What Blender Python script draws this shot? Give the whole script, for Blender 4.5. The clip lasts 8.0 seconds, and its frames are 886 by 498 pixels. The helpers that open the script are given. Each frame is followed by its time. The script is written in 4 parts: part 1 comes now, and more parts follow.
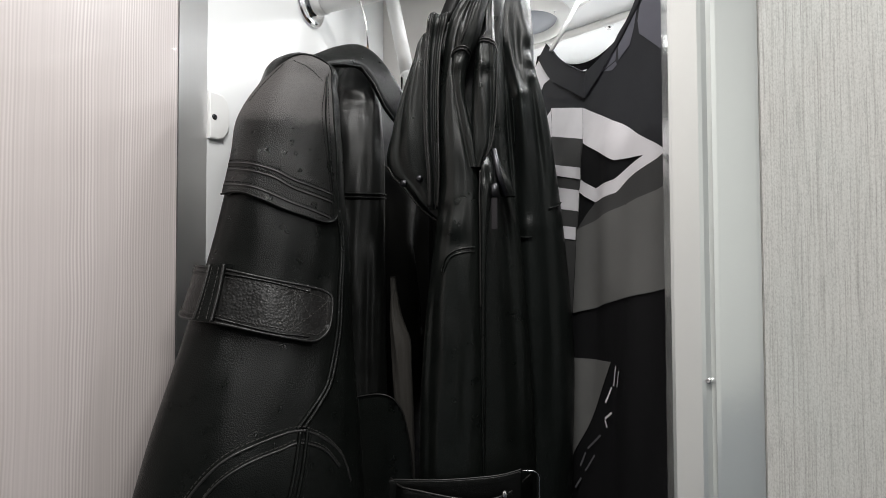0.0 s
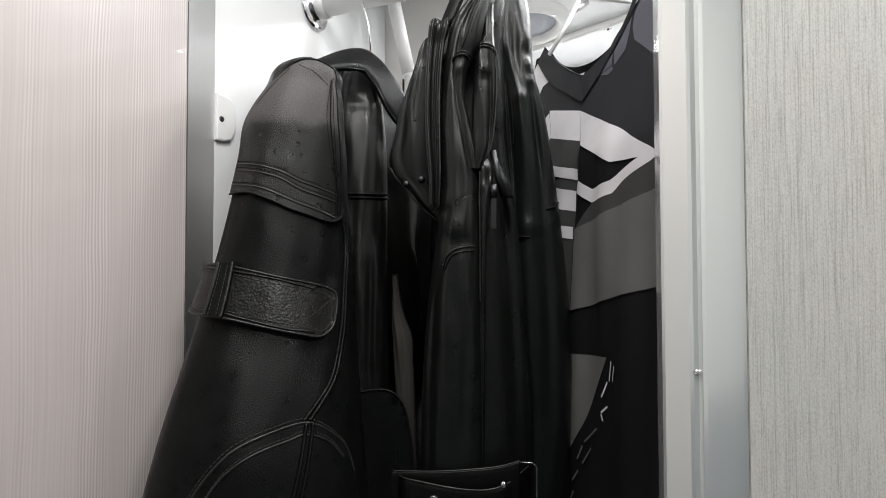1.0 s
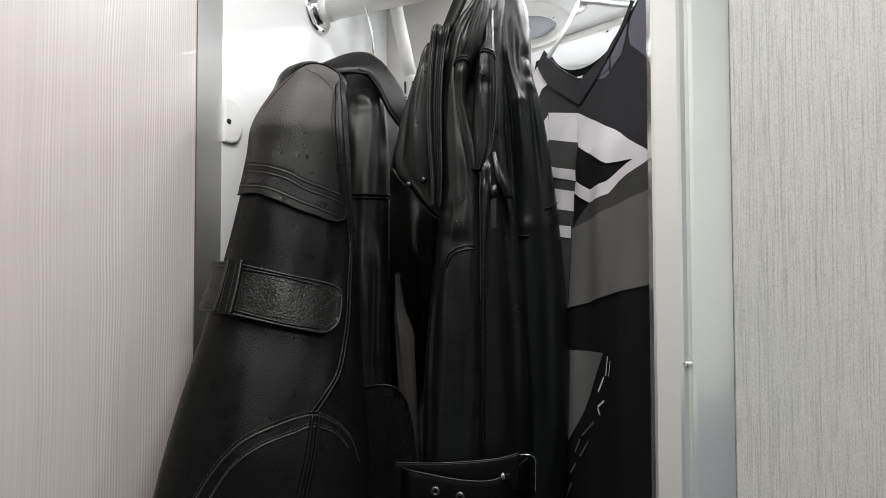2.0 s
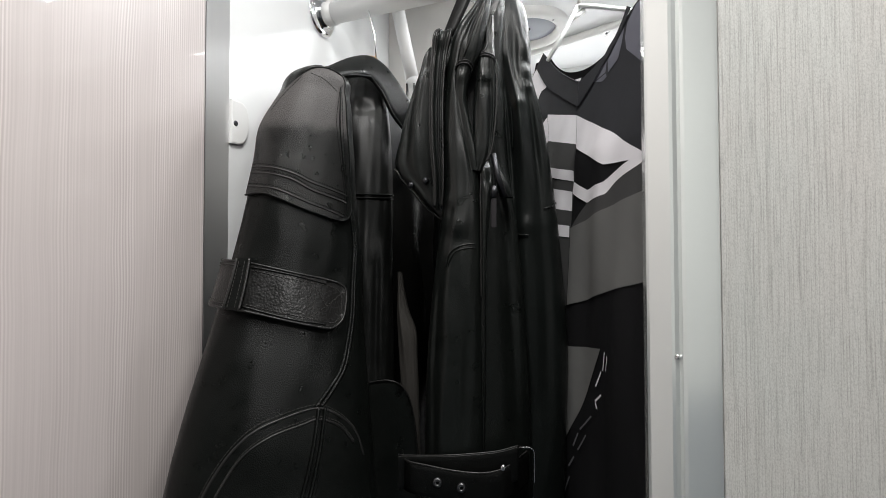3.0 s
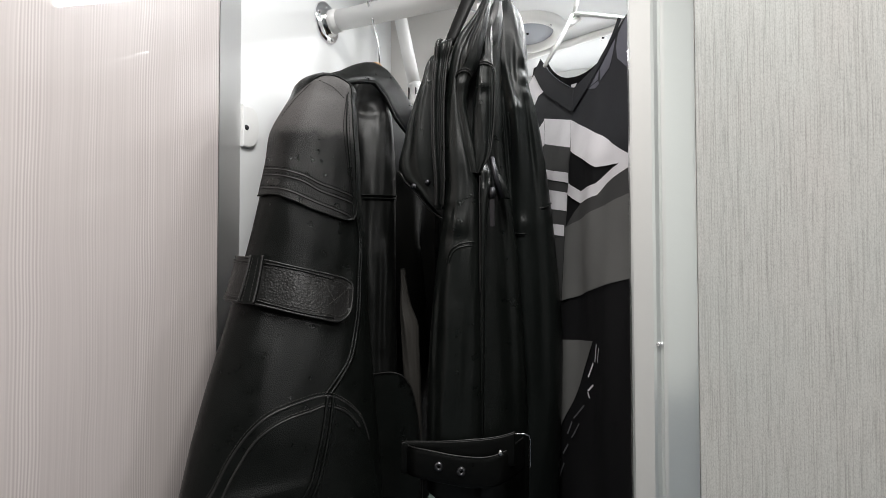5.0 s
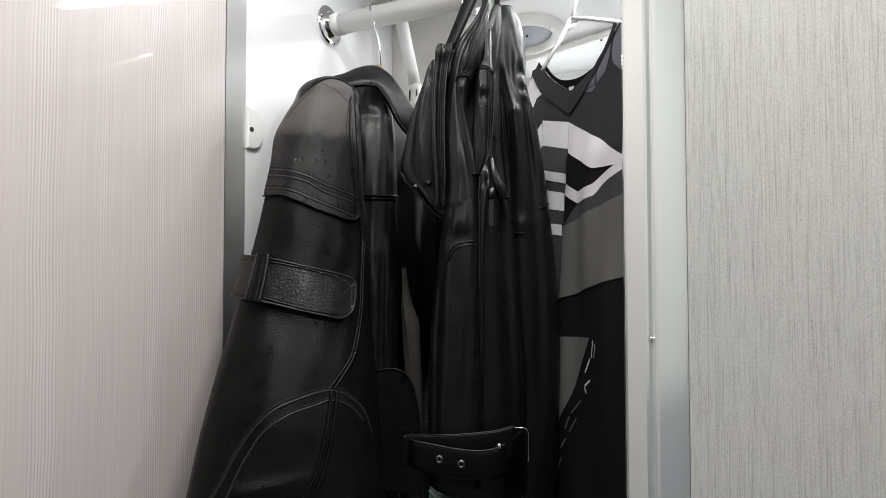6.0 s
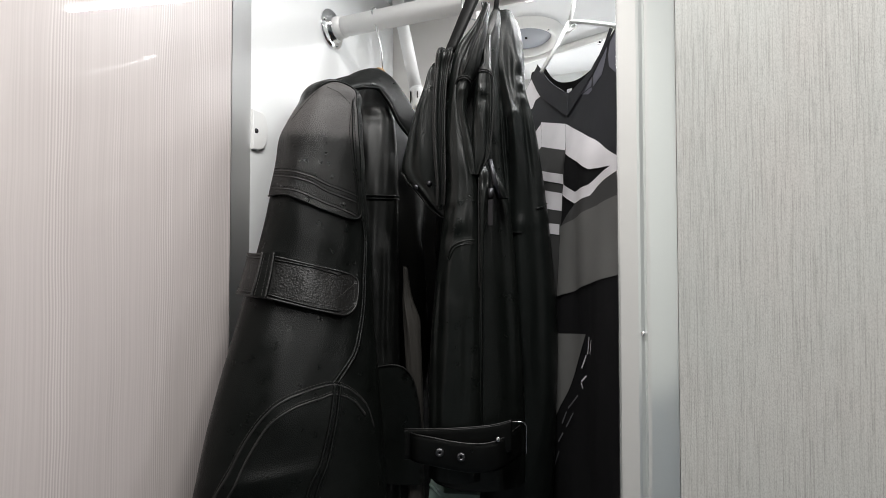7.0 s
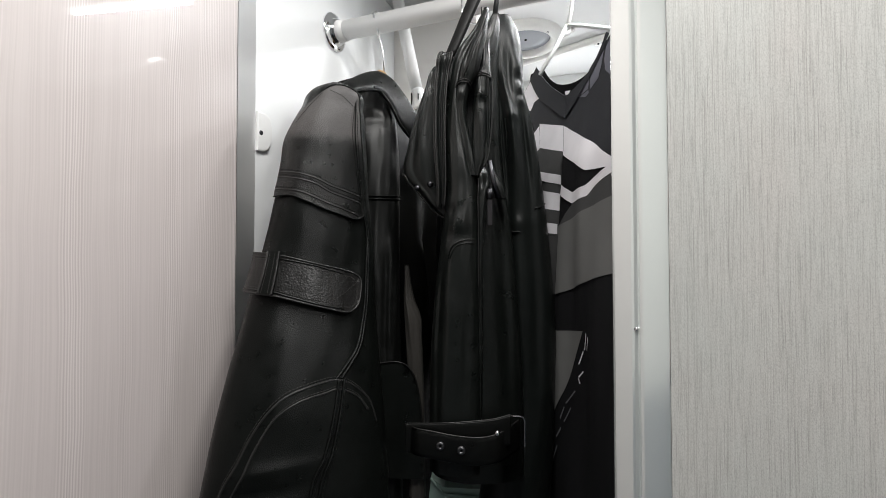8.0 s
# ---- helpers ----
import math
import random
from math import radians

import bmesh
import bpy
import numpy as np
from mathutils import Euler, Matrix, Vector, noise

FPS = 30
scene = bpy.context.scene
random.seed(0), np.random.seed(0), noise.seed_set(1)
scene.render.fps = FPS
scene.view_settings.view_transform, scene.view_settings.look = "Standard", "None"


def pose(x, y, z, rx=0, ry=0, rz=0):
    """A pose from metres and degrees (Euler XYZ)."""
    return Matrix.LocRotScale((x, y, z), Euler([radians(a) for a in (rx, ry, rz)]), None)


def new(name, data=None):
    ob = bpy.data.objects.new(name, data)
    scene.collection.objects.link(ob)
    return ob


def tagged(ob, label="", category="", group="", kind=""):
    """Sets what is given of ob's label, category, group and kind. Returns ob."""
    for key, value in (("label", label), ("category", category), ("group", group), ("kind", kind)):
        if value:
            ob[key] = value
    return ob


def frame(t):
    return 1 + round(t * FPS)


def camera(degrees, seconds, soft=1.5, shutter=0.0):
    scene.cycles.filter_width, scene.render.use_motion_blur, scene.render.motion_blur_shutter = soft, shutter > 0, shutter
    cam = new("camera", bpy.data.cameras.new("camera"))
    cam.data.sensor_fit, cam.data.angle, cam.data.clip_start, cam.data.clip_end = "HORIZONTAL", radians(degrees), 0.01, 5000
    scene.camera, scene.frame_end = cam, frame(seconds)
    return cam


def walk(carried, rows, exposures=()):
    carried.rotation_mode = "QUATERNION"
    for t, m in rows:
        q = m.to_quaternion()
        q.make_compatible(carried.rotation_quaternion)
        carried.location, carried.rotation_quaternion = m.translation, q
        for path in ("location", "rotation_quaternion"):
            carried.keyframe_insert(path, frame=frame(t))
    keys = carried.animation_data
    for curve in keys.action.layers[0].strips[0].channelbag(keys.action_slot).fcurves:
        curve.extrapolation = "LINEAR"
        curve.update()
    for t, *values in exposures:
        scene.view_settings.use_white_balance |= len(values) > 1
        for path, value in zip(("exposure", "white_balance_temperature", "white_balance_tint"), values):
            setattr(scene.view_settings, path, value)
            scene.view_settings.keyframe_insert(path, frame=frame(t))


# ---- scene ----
cam = camera(89.2, 8.0, soft=0.75)
METRES, EYE, TILT, LEAN, TURN = 0.11, 1.45, 0.0, 0.0, 20.0
ROWS = [
    (0.0, 0.0, 0.0, 0.0, 0.0, 1.33, 0.2),
    (0.5, -0.004, -0.0623, -0.0062, 0.02, 1.32, 0.17),
    (1.0, -0.0067, -0.1251, -0.0127, 0.03, 1.31, 0.12),
    (1.5, -0.0099, -0.1877, -0.0196, 0.06, 1.31, 0.12),
    (3.0, -0.0238, -0.3712, -0.041, 0.19, 1.29, 0.11),
    (3.5, -0.0274, -0.4344, -0.0468, 0.18, 1.27, 0.1),
    (4.0, -0.0308, -0.4969, -0.0557, 0.16, 1.29, 0.07),
    (4.5, -0.0318, -0.5595, -0.0615, 0.19, 1.28, 0.08),
    (6.0, -0.0388, -0.7452, -0.0845, 0.19, 1.32, 0.08),
    (6.5, -0.0393, -0.8066, -0.0929, 0.21, 1.32, 0.05),
    (7.0, -0.0405, -0.8683, -0.1003, 0.21, 1.32, 0.04),
    (7.5, -0.0402, -0.9304, -0.106, 0.25, 1.31, 0.06),
    (8.0, -0.0398, -0.9922, -0.1131, 0.28, 1.31, 0.07),
]
walk(cam, [(t, pose(0, 0, EYE, TILT, LEAN, TURN) @ pose(METRES * x, METRES * y, METRES * z, 90 + pitch, roll, yaw)) for t, x, y, z, yaw, pitch, roll in ROWS])


# ---- world and lights ----
world = bpy.data.worlds.new("room_dark")
scene.world = world
world.use_nodes = True
world.node_tree.nodes["Background"].inputs[0].default_value = (0.9, 0.92, 1.0, 1)
world.node_tree.nodes["Background"].inputs[1].default_value = 0.02
scene.view_settings.exposure = 0.0


def area(name, place, turn, wide, tall, watts, colour):
    """A flat lamp that shines down, turned about the upright axis by so many degrees."""
    data = bpy.data.lights.new(name, "AREA")
    data.shape, data.size, data.size_y, data.energy, data.color = "RECTANGLE", wide, tall, watts, colour
    ob = new(name, data)
    ob.matrix_world = pose(*place, 0, 0, turn)
    return ob


# two unseen lamps added right of and above the camera, and the lamps in the closet's ceiling
area("unseen_room_light", (0.85, -0.30, 2.13), 0, 0.40, 0.40, 12.0, (1.0, 0.985, 0.965))
area("unseen_room_light", (0.02, 0.03, 2.13), 0, 0.26, 0.22, 7.9, (1.0, 0.985, 0.965))
area("closet_light", (0.10, 1.22, 1.975), 0, 0.55, 0.08, 2.2, (0.97, 0.985, 1.0))
area("closet_light", (0.1425, 0.5615, 1.980), -11.7, 0.285, 0.011, 2.7, (0.97, 0.985, 1.0))
area("closet_light", (0.0475, 0.820, 1.980), -9.0, 0.36, 0.07, 2.5, (0.97, 0.985, 1.0))


# ---- materials ----
def material(name, colour=(0.5, 0.5, 0.5), rough=0.5, metal=0.0, coat=0.0, spec=0.5):
    m = bpy.data.materials.new(name)
    m.use_nodes = True
    b = m.node_tree.nodes["Principled BSDF"]
    b.inputs["Base Color"].default_value = (*colour, 1)
    b.inputs["Roughness"].default_value, b.inputs["Metallic"].default_value = rough, metal
    b.inputs["Coat Weight"].default_value, b.inputs["Coat Roughness"].default_value = coat, 0.012
    b.inputs["Specular IOR Level"].default_value = spec
    return m, m.node_tree, b


def coords(tree, scale, turn=(0, 0, 0)):
    c, g = tree.nodes.new("ShaderNodeTexCoord"), tree.nodes.new("ShaderNodeMapping")
    g.inputs["Scale"].default_value = scale
    g.inputs["Rotation"].default_value = turn
    tree.links.new(c.outputs["Object"], g.inputs["Vector"])
    return g.outputs["Vector"]


def noise_node(tree, vector, scale, detail=3, rough=0.55, warp=0.0):
    n = tree.nodes.new("ShaderNodeTexNoise")
    n.inputs["Scale"].default_value, n.inputs["Detail"].default_value = scale, detail
    n.inputs["Roughness"].default_value, n.inputs["Distortion"].default_value = rough, warp
    tree.links.new(vector, n.inputs["Vector"])
    return n.outputs["Fac"]


def ramp(tree, fac, *stops):
    r = tree.nodes.new("ShaderNodeValToRGB")
    while len(r.color_ramp.elements) < len(stops):
        r.color_ramp.elements.new(0.5)
    for e, (p, c) in zip(r.color_ramp.elements, stops):
        e.position, e.color = p, (*c, 1) if len(c) == 3 else c
    tree.links.new(fac, r.inputs["Fac"])
    return r.outputs["Color"]


def grey(v):
    return (v, v, v)


def blend(tree, a, b, fac, mode="MIX"):
    x = tree.nodes.new("ShaderNodeMix")
    x.data_type, x.blend_type = "RGBA", mode
    for value, socket in ((fac, x.inputs[0]), (a, x.inputs[6]), (b, x.inputs[7])):
        if isinstance(value, (int, float)):
            socket.default_value = value
        elif isinstance(value, tuple):
            socket.default_value = (*value, 1)
        else:
            tree.links.new(value, socket)
    return x.outputs[2]


def bump(tree, bsdf, height, strength, distance, under=None):
    n = tree.nodes.new("ShaderNodeBump")
    n.inputs["Strength"].default_value, n.inputs["Distance"].default_value = strength, distance
    tree.links.new(height, n.inputs["Height"])
    if under is not None:
        tree.links.new(under, n.inputs["Normal"])
    tree.links.new(n.outputs["Normal"], bsdf.inputs["Normal"])
    return n.outputs["Normal"]


def leather(name, colour, rough=0.36, grain=520.0, relief=0.5, spec=0.5, crease=0.12, fold=70.0):
    """Grained hide: small rounded pebbles between fine creases, with softer and shinier areas."""
    m, t, b = material(name, colour, rough, spec=spec)
    v = coords(t, (1, 1, 1))
    wn = t.nodes.new("ShaderNodeTexNoise")
    wn.inputs["Scale"].default_value = 260
    t.links.new(v, wn.inputs["Vector"])
    warp = t.nodes.new("ShaderNodeVectorMath")
    warp.operation = "MULTIPLY_ADD"
    warp.inputs[1].default_value = (0.0008, 0.0008, 0.0008)
    t.links.new(wn.outputs["Color"], warp.inputs[0])
    t.links.new(v, warp.inputs[2])
    cell = t.nodes.new("ShaderNodeTexVoronoi")
    cell.feature, cell.inputs["Scale"].default_value = "F1", grain
    t.links.new(warp.outputs[0], cell.inputs["Vector"])
    pebble = ramp(t, cell.outputs["Distance"], (0.15, grey(1.0)), (0.75, grey(0.0)))
    fine = noise_node(t, v, 1500, 2)
    mid = noise_node(t, v, fold, 3, 0.6)
    large = noise_node(t, v, 16, 3)
    t.links.new(blend(t, tuple(c * 0.7 for c in colour), tuple(c * 1.5 for c in colour), large), b.inputs["Base Color"])
    t.links.new(ramp(t, mid, (0.3, grey(rough - 0.05)), (0.7, grey(rough + 0.12))), b.inputs["Roughness"])
    n1 = bump(t, b, mid, crease, 0.004)
    n2 = bump(t, b, pebble, relief, 0.0006, n1)
    bump(t, b, fine, 0.15, 0.0002, n2)
    return m


LEATHER = leather("black_leather", (0.0032, 0.0038, 0.0034), 0.31, 960, 0.25, 0.155, 0.04)
LEATHER_PAD = leather("brushed_black_leather", (0.0034, 0.0037, 0.0034), 0.29, 880, 0.42, 0.46, 0.05)


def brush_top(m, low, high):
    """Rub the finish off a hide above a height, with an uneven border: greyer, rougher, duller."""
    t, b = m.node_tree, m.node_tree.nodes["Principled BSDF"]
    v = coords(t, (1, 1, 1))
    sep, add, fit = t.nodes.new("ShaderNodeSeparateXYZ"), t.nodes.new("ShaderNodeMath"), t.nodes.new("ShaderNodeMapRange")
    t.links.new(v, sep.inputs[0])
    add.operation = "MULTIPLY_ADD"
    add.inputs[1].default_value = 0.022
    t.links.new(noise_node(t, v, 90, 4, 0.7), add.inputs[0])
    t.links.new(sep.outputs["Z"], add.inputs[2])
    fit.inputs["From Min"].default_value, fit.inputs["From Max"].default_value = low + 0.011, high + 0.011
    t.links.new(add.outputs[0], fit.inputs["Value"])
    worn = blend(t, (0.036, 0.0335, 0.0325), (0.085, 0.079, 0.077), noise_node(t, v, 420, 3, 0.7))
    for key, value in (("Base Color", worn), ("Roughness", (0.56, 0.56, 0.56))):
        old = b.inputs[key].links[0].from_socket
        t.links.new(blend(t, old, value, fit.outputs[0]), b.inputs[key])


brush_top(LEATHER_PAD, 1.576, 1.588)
LEATHER_SOFT = leather("soft_black_leather", (0.0046, 0.0057, 0.0050), 0.31, 1000, 0.22, 0.38, 0.05, 50.0)
LEATHER_STRAP = leather("crinkled_black_leather", (0.0055, 0.0053, 0.0050), 0.34, 420, 0.28, 0.36, 0.11, 110.0)
LEATHER_BODY = leather("smooth_black_leather", (0.005, 0.005, 0.0046), 0.36, 760, 0.18, 0.25, 0.06)
LEATHER_SLEEVE = leather("dull_black_leather", (0.0062, 0.0076, 0.0070), 0.34, 960, 0.22, 0.25, 0.05, 50.0)
LEATHER_BELT = leather("glossy_black_belt_leather", (0.0025, 0.0027, 0.0025), 0.32, 760, 0.15, 0.22, 0.05)
# raised base colour stands in for the rim highlight along rubbed edges
LEATHER_EDGE = leather("rubbed_edge_highlight", (0.010, 0.0096, 0.0092), 0.36, 900, 0.15, 0.50, 0.02)
LEATHER_GRAIN = leather("grained_black_leather", (0.0042, 0.0046, 0.0042), 0.33, 900, 0.32, 0.44, 0.05)
THREAD, _, _ = material("black_thread", (0.004, 0.004, 0.004), 0.8, spec=0.15)
THREAD_GREY, _, _ = material("charcoal_thread", (0.035, 0.033, 0.031), 0.6, spec=0.4)
STEEL, _, _ = material("nickel", (0.75, 0.75, 0.76), 0.18, 1.0)
DARK_STEEL, _, _ = material("gunmetal", (0.06, 0.06, 0.065), 0.42, 1.0)
EYELET, _, _ = material("dull_nickel", (0.16, 0.16, 0.165), 0.32, 1.0)
CHROME, _, _ = material("chrome", (0.85, 0.85, 0.86), 0.06, 1.0)
WHITE_PLASTIC, wt, wb = material("white_plastic", (0.78, 0.78, 0.77), 0.32)
bump(wt, wb, noise_node(wt, coords(wt, (1, 1, 1)), 400, 2), 0.05, 0.0005)
GREY_DISC, _, _ = material("grey_plastic", (0.27, 0.29, 0.33), 0.30)
BLACK_PLASTIC, _, _ = material("black_plastic", (0.006, 0.006, 0.006), 0.45, spec=0.2)
WOOD, _, _ = material("hanger_wood", (0.5, 0.3, 0.13), 0.4)
PALE_GREEN, _, _ = material("pale_green_plastic", (0.35, 0.47, 0.42), 0.5)


def painted(name, colour, rough, speck=0.04):
    m, t, b = material(name, colour, rough)
    v = coords(t, (1, 1, 1))
    t.links.new(blend(t, tuple(c * (1 - speck) for c in colour), tuple(min(1, c * (1 + speck)) for c in colour), noise_node(t, v, 7, 5)), b.inputs["Base Color"])
    bump(t, b, noise_node(t, v, 250, 3), 0.06, 0.001)
    return m


CLOSET_WHITE = painted("closet_white_board", (0.80, 0.81, 0.81), 0.28)
CLOSET_BEIGE = painted("beige_board", (0.76, 0.735, 0.705), 0.4)
JAMB_WHITE = painted("satin_white_metal_profile", (0.83, 0.865, 0.85), 0.17, 0.02)
JAMB_WHITE.node_tree.nodes["Principled BSDF"].inputs["Metallic"].default_value = 0.6
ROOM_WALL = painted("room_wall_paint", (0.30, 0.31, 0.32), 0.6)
# unseen room surfaces, toned to give the jamb its pale-to-blue reflection
ROOM_END = painted("pale_room_wall_paint", (0.58, 0.60, 0.60), 0.6)
ROOM_LEFT = painted("pale_green_white_paint", (0.70, 0.71, 0.69), 0.6)
JAMB_REFLECT_LOW = painted("blue_grey_reflector", (0.10, 0.14, 0.18), 0.5)
ROOM_CEILING = painted("room_ceiling_paint", (0.75, 0.75, 0.74), 0.6)
CLOSET_CEILING = painted("glossy_white_ceiling", (0.78, 0.79, 0.80), 0.12, 0.02)
# blue tint is chosen for the reflection low in the jamb
FLOOR = painted("floor_vinyl", (0.08, 0.10, 0.125), 0.35, 0.15)


def brushed():
    m, t, b = material("brushed_aluminium", (0.74, 0.74, 0.74), 0.4, 1.0)
    f = noise_node(t, coords(t, (900, 900, 4)), 1, 3)
    t.links.new(ramp(t, f, (0.2, grey(0.38)), (0.8, grey(0.52))), b.inputs["Roughness"])
    bump(t, b, f, 0.08, 0.0004)
    return m


ALUMINIUM = brushed()


def laminate():
    """Glossy pale wood-look laminate: fine upright streaks in broad bands under a clear coat."""
    m, t, b = material("glossy_wood_laminate", (0.55, 0.51, 0.49), 0.35, coat=1.0)
    bend = noise_node(t, coords(t, (1, 6, 2.2)), 2.0, 2)
    v = coords(t, (1, 1, 0.006))
    add = t.nodes.new("ShaderNodeVectorMath")
    add.operation = "MULTIPLY_ADD"
    t.links.new(bend, add.inputs[0])
    add.inputs[1].default_value = (0, 0.010, 0)
    t.links.new(v, add.inputs[2])
    v = add.outputs[0]
    wave = t.nodes.new("ShaderNodeTexWave")
    wave.wave_type, wave.bands_direction = "BANDS", "Y"
    for key, value in (("Scale", 132.0), ("Distortion", 4.5), ("Detail", 1.0), ("Detail Scale", 0.35), ("Detail Roughness", 0.5)):
        wave.inputs[key].default_value = value
    t.links.new(v, wave.inputs["Vector"])
    fine = blend(t, wave.outputs["Fac"], noise_node(t, v, 820, 0), 0.45)
    hair = noise_node(t, v, 800, 1, 0.5)
    band = noise_node(t, v, 30, 1, 0.5)
    streak = ramp(t, fine, (0.22, (0.490, 0.444, 0.430)), (0.48, (0.552, 0.505, 0.492)), (0.74, (0.645, 0.600, 0.586)))
    plain = blend(t, (0.535, 0.489, 0.476), (0.585, 0.540, 0.527), hair)
    mask = ramp(t, band, (0.44, grey(0.05)), (0.54, grey(1.0)))
    col = blend(t, plain, streak, mask)
    col = blend(t, col, ramp(t, hair, (0.35, grey(0.95)), (0.6, grey(1.0))), 1.0, "MULTIPLY")
    tone = ramp(t, noise_node(t, v, 9, 2), (0.3, (0.95, 0.934, 0.931)), (0.7, (1.0, 0.984, 0.981)))
    t.links.new(blend(t, col, tone, 1.0, "MULTIPLY"), b.inputs["Base Color"])
    return m


LAMINATE = laminate()


def wallpaper():
    m, t, b = material("fibrous_grey_wallcovering", (0.5, 0.49, 0.47), 0.6, spec=0.4)
    fibre = noise_node(t, coords(t, (1, 1, 0.016)), 1350, 0)
    hair = noise_node(t, coords(t, (1, 1, 0.030)), 2100, 0)
    tone = noise_node(t, coords(t, (1, 1, 0.06)), 110, 2)
    cloud = noise_node(t, coords(t, (1, 1, 0.6)), 9, 3)
    speck = noise_node(t, coords(t, (1, 1, 0.5)), 1500, 1, 0.6)
    col = ramp(t, fibre, (0.28, (0.445, 0.438, 0.424)), (0.38, (0.505, 0.500, 0.486)), (0.70, (0.530, 0.527, 0.513)))
    col = blend(t, col, ramp(t, hair, (0.28, grey(0.86)), (0.38, grey(0.98)), (0.7, grey(1.02))), 1.0, "MULTIPLY")
    col = blend(t, col, ramp(t, speck, (0.30, grey(0.82)), (0.50, grey(1.0)), (0.70, grey(1.08))), 0.8, "MULTIPLY")
    col = blend(t, col, ramp(t, tone, (0.35, grey(0.99)), (0.65, grey(1.01))), 1.0, "MULTIPLY")
    col = blend(t, col, ramp(t, cloud, (0.3, (1.0, 0.97, 0.95)), (0.7, (0.95, 0.985, 0.97))), 1.0, "MULTIPLY")
    t.links.new(col, b.inputs["Base Color"])
    n1 = bump(t, b, fibre, 0.2, 0.0006)
    bump(t, b, speck, 0.25, 0.0004, n1)
    return m


WALLCOVER = wallpaper()


def fabric(name, colour, rough=0.75, spec=0.25):
    m, t, b = material(name, colour, rough, spec=spec)
    v = coords(t, (1, 1, 1))
    weave = noise_node(t, coords(t, (1, 1, 0.6)), 1500, 2)
    t.links.new(blend(t, tuple(c * 0.85 for c in colour), tuple(min(1, c * 1.12) for c in colour), noise_node(t, v, 20, 3)), b.inputs["Base Color"])
    bump(t, b, weave, 0.25, 0.0004)
    return m


# paler than the leather: the sheen on a lit front fold is in the colour
SHEEN = fabric("front_fold_sheen", (0.058, 0.054, 0.049), 0.34, 0.5)
KNIT_BLACK = fabric("black_knit", (0.0065, 0.0065, 0.0075))
KNIT_SLATE = fabric("slate_black_knit", (0.028, 0.029, 0.033))
KNIT_RIB = fabric("slate_rib_knit", (0.027, 0.028, 0.032))
KNIT_INNER = fabric("black_knit_inside", (0.004, 0.004, 0.0045), 0.9, 0.03)
CARPET = fabric("charcoal_carpet", (0.03, 0.03, 0.032), 0.95)
KNIT_GREY = fabric("grey_knit", (0.15, 0.15, 0.145))
KNIT_DARK = fabric("dark_grey_knit", (0.064, 0.064, 0.064))
KNIT_MESH = fabric("grey_mesh_knit", (0.13, 0.13, 0.155))
PRINT_WHITE = fabric("white_print", (0.82, 0.80, 0.83), 0.6)
PRINT_DIM = fabric("dim_grey_print", (0.13, 0.13, 0.14), 0.6)


def lamp_material():
    m, t, b = material("led_diffuser", (0.9, 0.9, 0.9), 0.4)
    b.inputs["Emission Color"].default_value = (1, 0.98, 0.95, 1)
    b.inputs["Emission Strength"].default_value = 12.0
    return m


LED = lamp_material()


# ---- mesh helpers ----
def part(name, bm, mat, parent=None, label=""):
    """Link a bmesh as one mesh object, under a thing if one is given."""
    me = bpy.data.meshes.new(name)
    bm.to_mesh(me)
    bm.free()
    me.materials.append(mat)
    ob = new(name, me)
    if parent is not None:
        ob.parent = parent
    return tagged(ob, label) if label else ob


def thing(name, place, label, category, group="", kind=""):
    ob = new(name)
    ob.location = place
    ob.empty_display_size = 0.02
    return tagged(ob, label, category, group, kind)


def under(ob, parent):
    """Hang a mesh, modelled in world coordinates, under its thing."""
    ob.parent = parent
    ob.matrix_parent_inverse = Matrix.Translation(parent.location).inverted() if parent.parent is None else Matrix.Identity(4)
    return ob


def piece(name, verts, faces, mat, parent=None, label="", smooth=True):
    """A mesh of world coordinates from computed vertices and faces."""
    me = bpy.data.meshes.new(name)
    me.from_pydata([tuple(map(float, v)) for v in verts], [], faces)
    me.validate()
    me.materials.append(mat)
    if smooth:
        me.shade_smooth()
    ob = new(name, me)
    if parent is not None:
        under(ob, parent)
    return tagged(ob, label) if label else ob


def box(name, lo, hi, mat, parent=None, label="", bevel=0.0):
    bm = bmesh.new()
    bmesh.ops.create_cube(bm, size=1)
    for v in bm.verts:
        v.co = Vector([(a + b) / 2 + c * (b - a) for a, b, c in zip(lo, hi, v.co)])
    if bevel:
        bmesh.ops.bevel(bm, geom=bm.edges[:], offset=bevel, segments=2, affect="EDGES", profile=0.5)
    ob = part(name, bm, mat, None, label)
    return under(ob, parent) if parent is not None else ob


def tube_data(points, radius, sides=10, closed=False, flat=1.0):
    """Vertices and faces of a round bar along points; radius is a number or one for each point."""
    pts = [Vector(p) for p in points]
    n = len(pts)
    rad = [radius] * n if isinstance(radius, (int, float)) else list(radius)
    verts, faces, side = [], [], None
    for i, p in enumerate(pts):
        a = pts[(i - 1) % n] if closed else pts[max(i - 1, 0)]
        b = pts[(i + 1) % n] if closed else pts[min(i + 1, n - 1)]
        d = (b - a).normalized()
        if side is None:
            side = d.orthogonal().normalized()
        side = (side - d * side.dot(d)).normalized()
        up = d.cross(side)
        for k in range(sides):
            g = 2 * math.pi * k / sides
            verts.append(p + rad[i] * (math.cos(g) * side + math.sin(g) * flat * up))
    for i in range(n if closed else n - 1):
        for k in range(sides):
            a, b = i * sides + k, i * sides + (k + 1) % sides
            c, d = ((i + 1) % n) * sides + (k + 1) % sides, ((i + 1) % n) * sides + k
            faces.append((a, b, c, d))
    if not closed:
        faces += [tuple(reversed(range(sides))), tuple(range((n - 1) * sides, n * sides))]
    return verts, faces


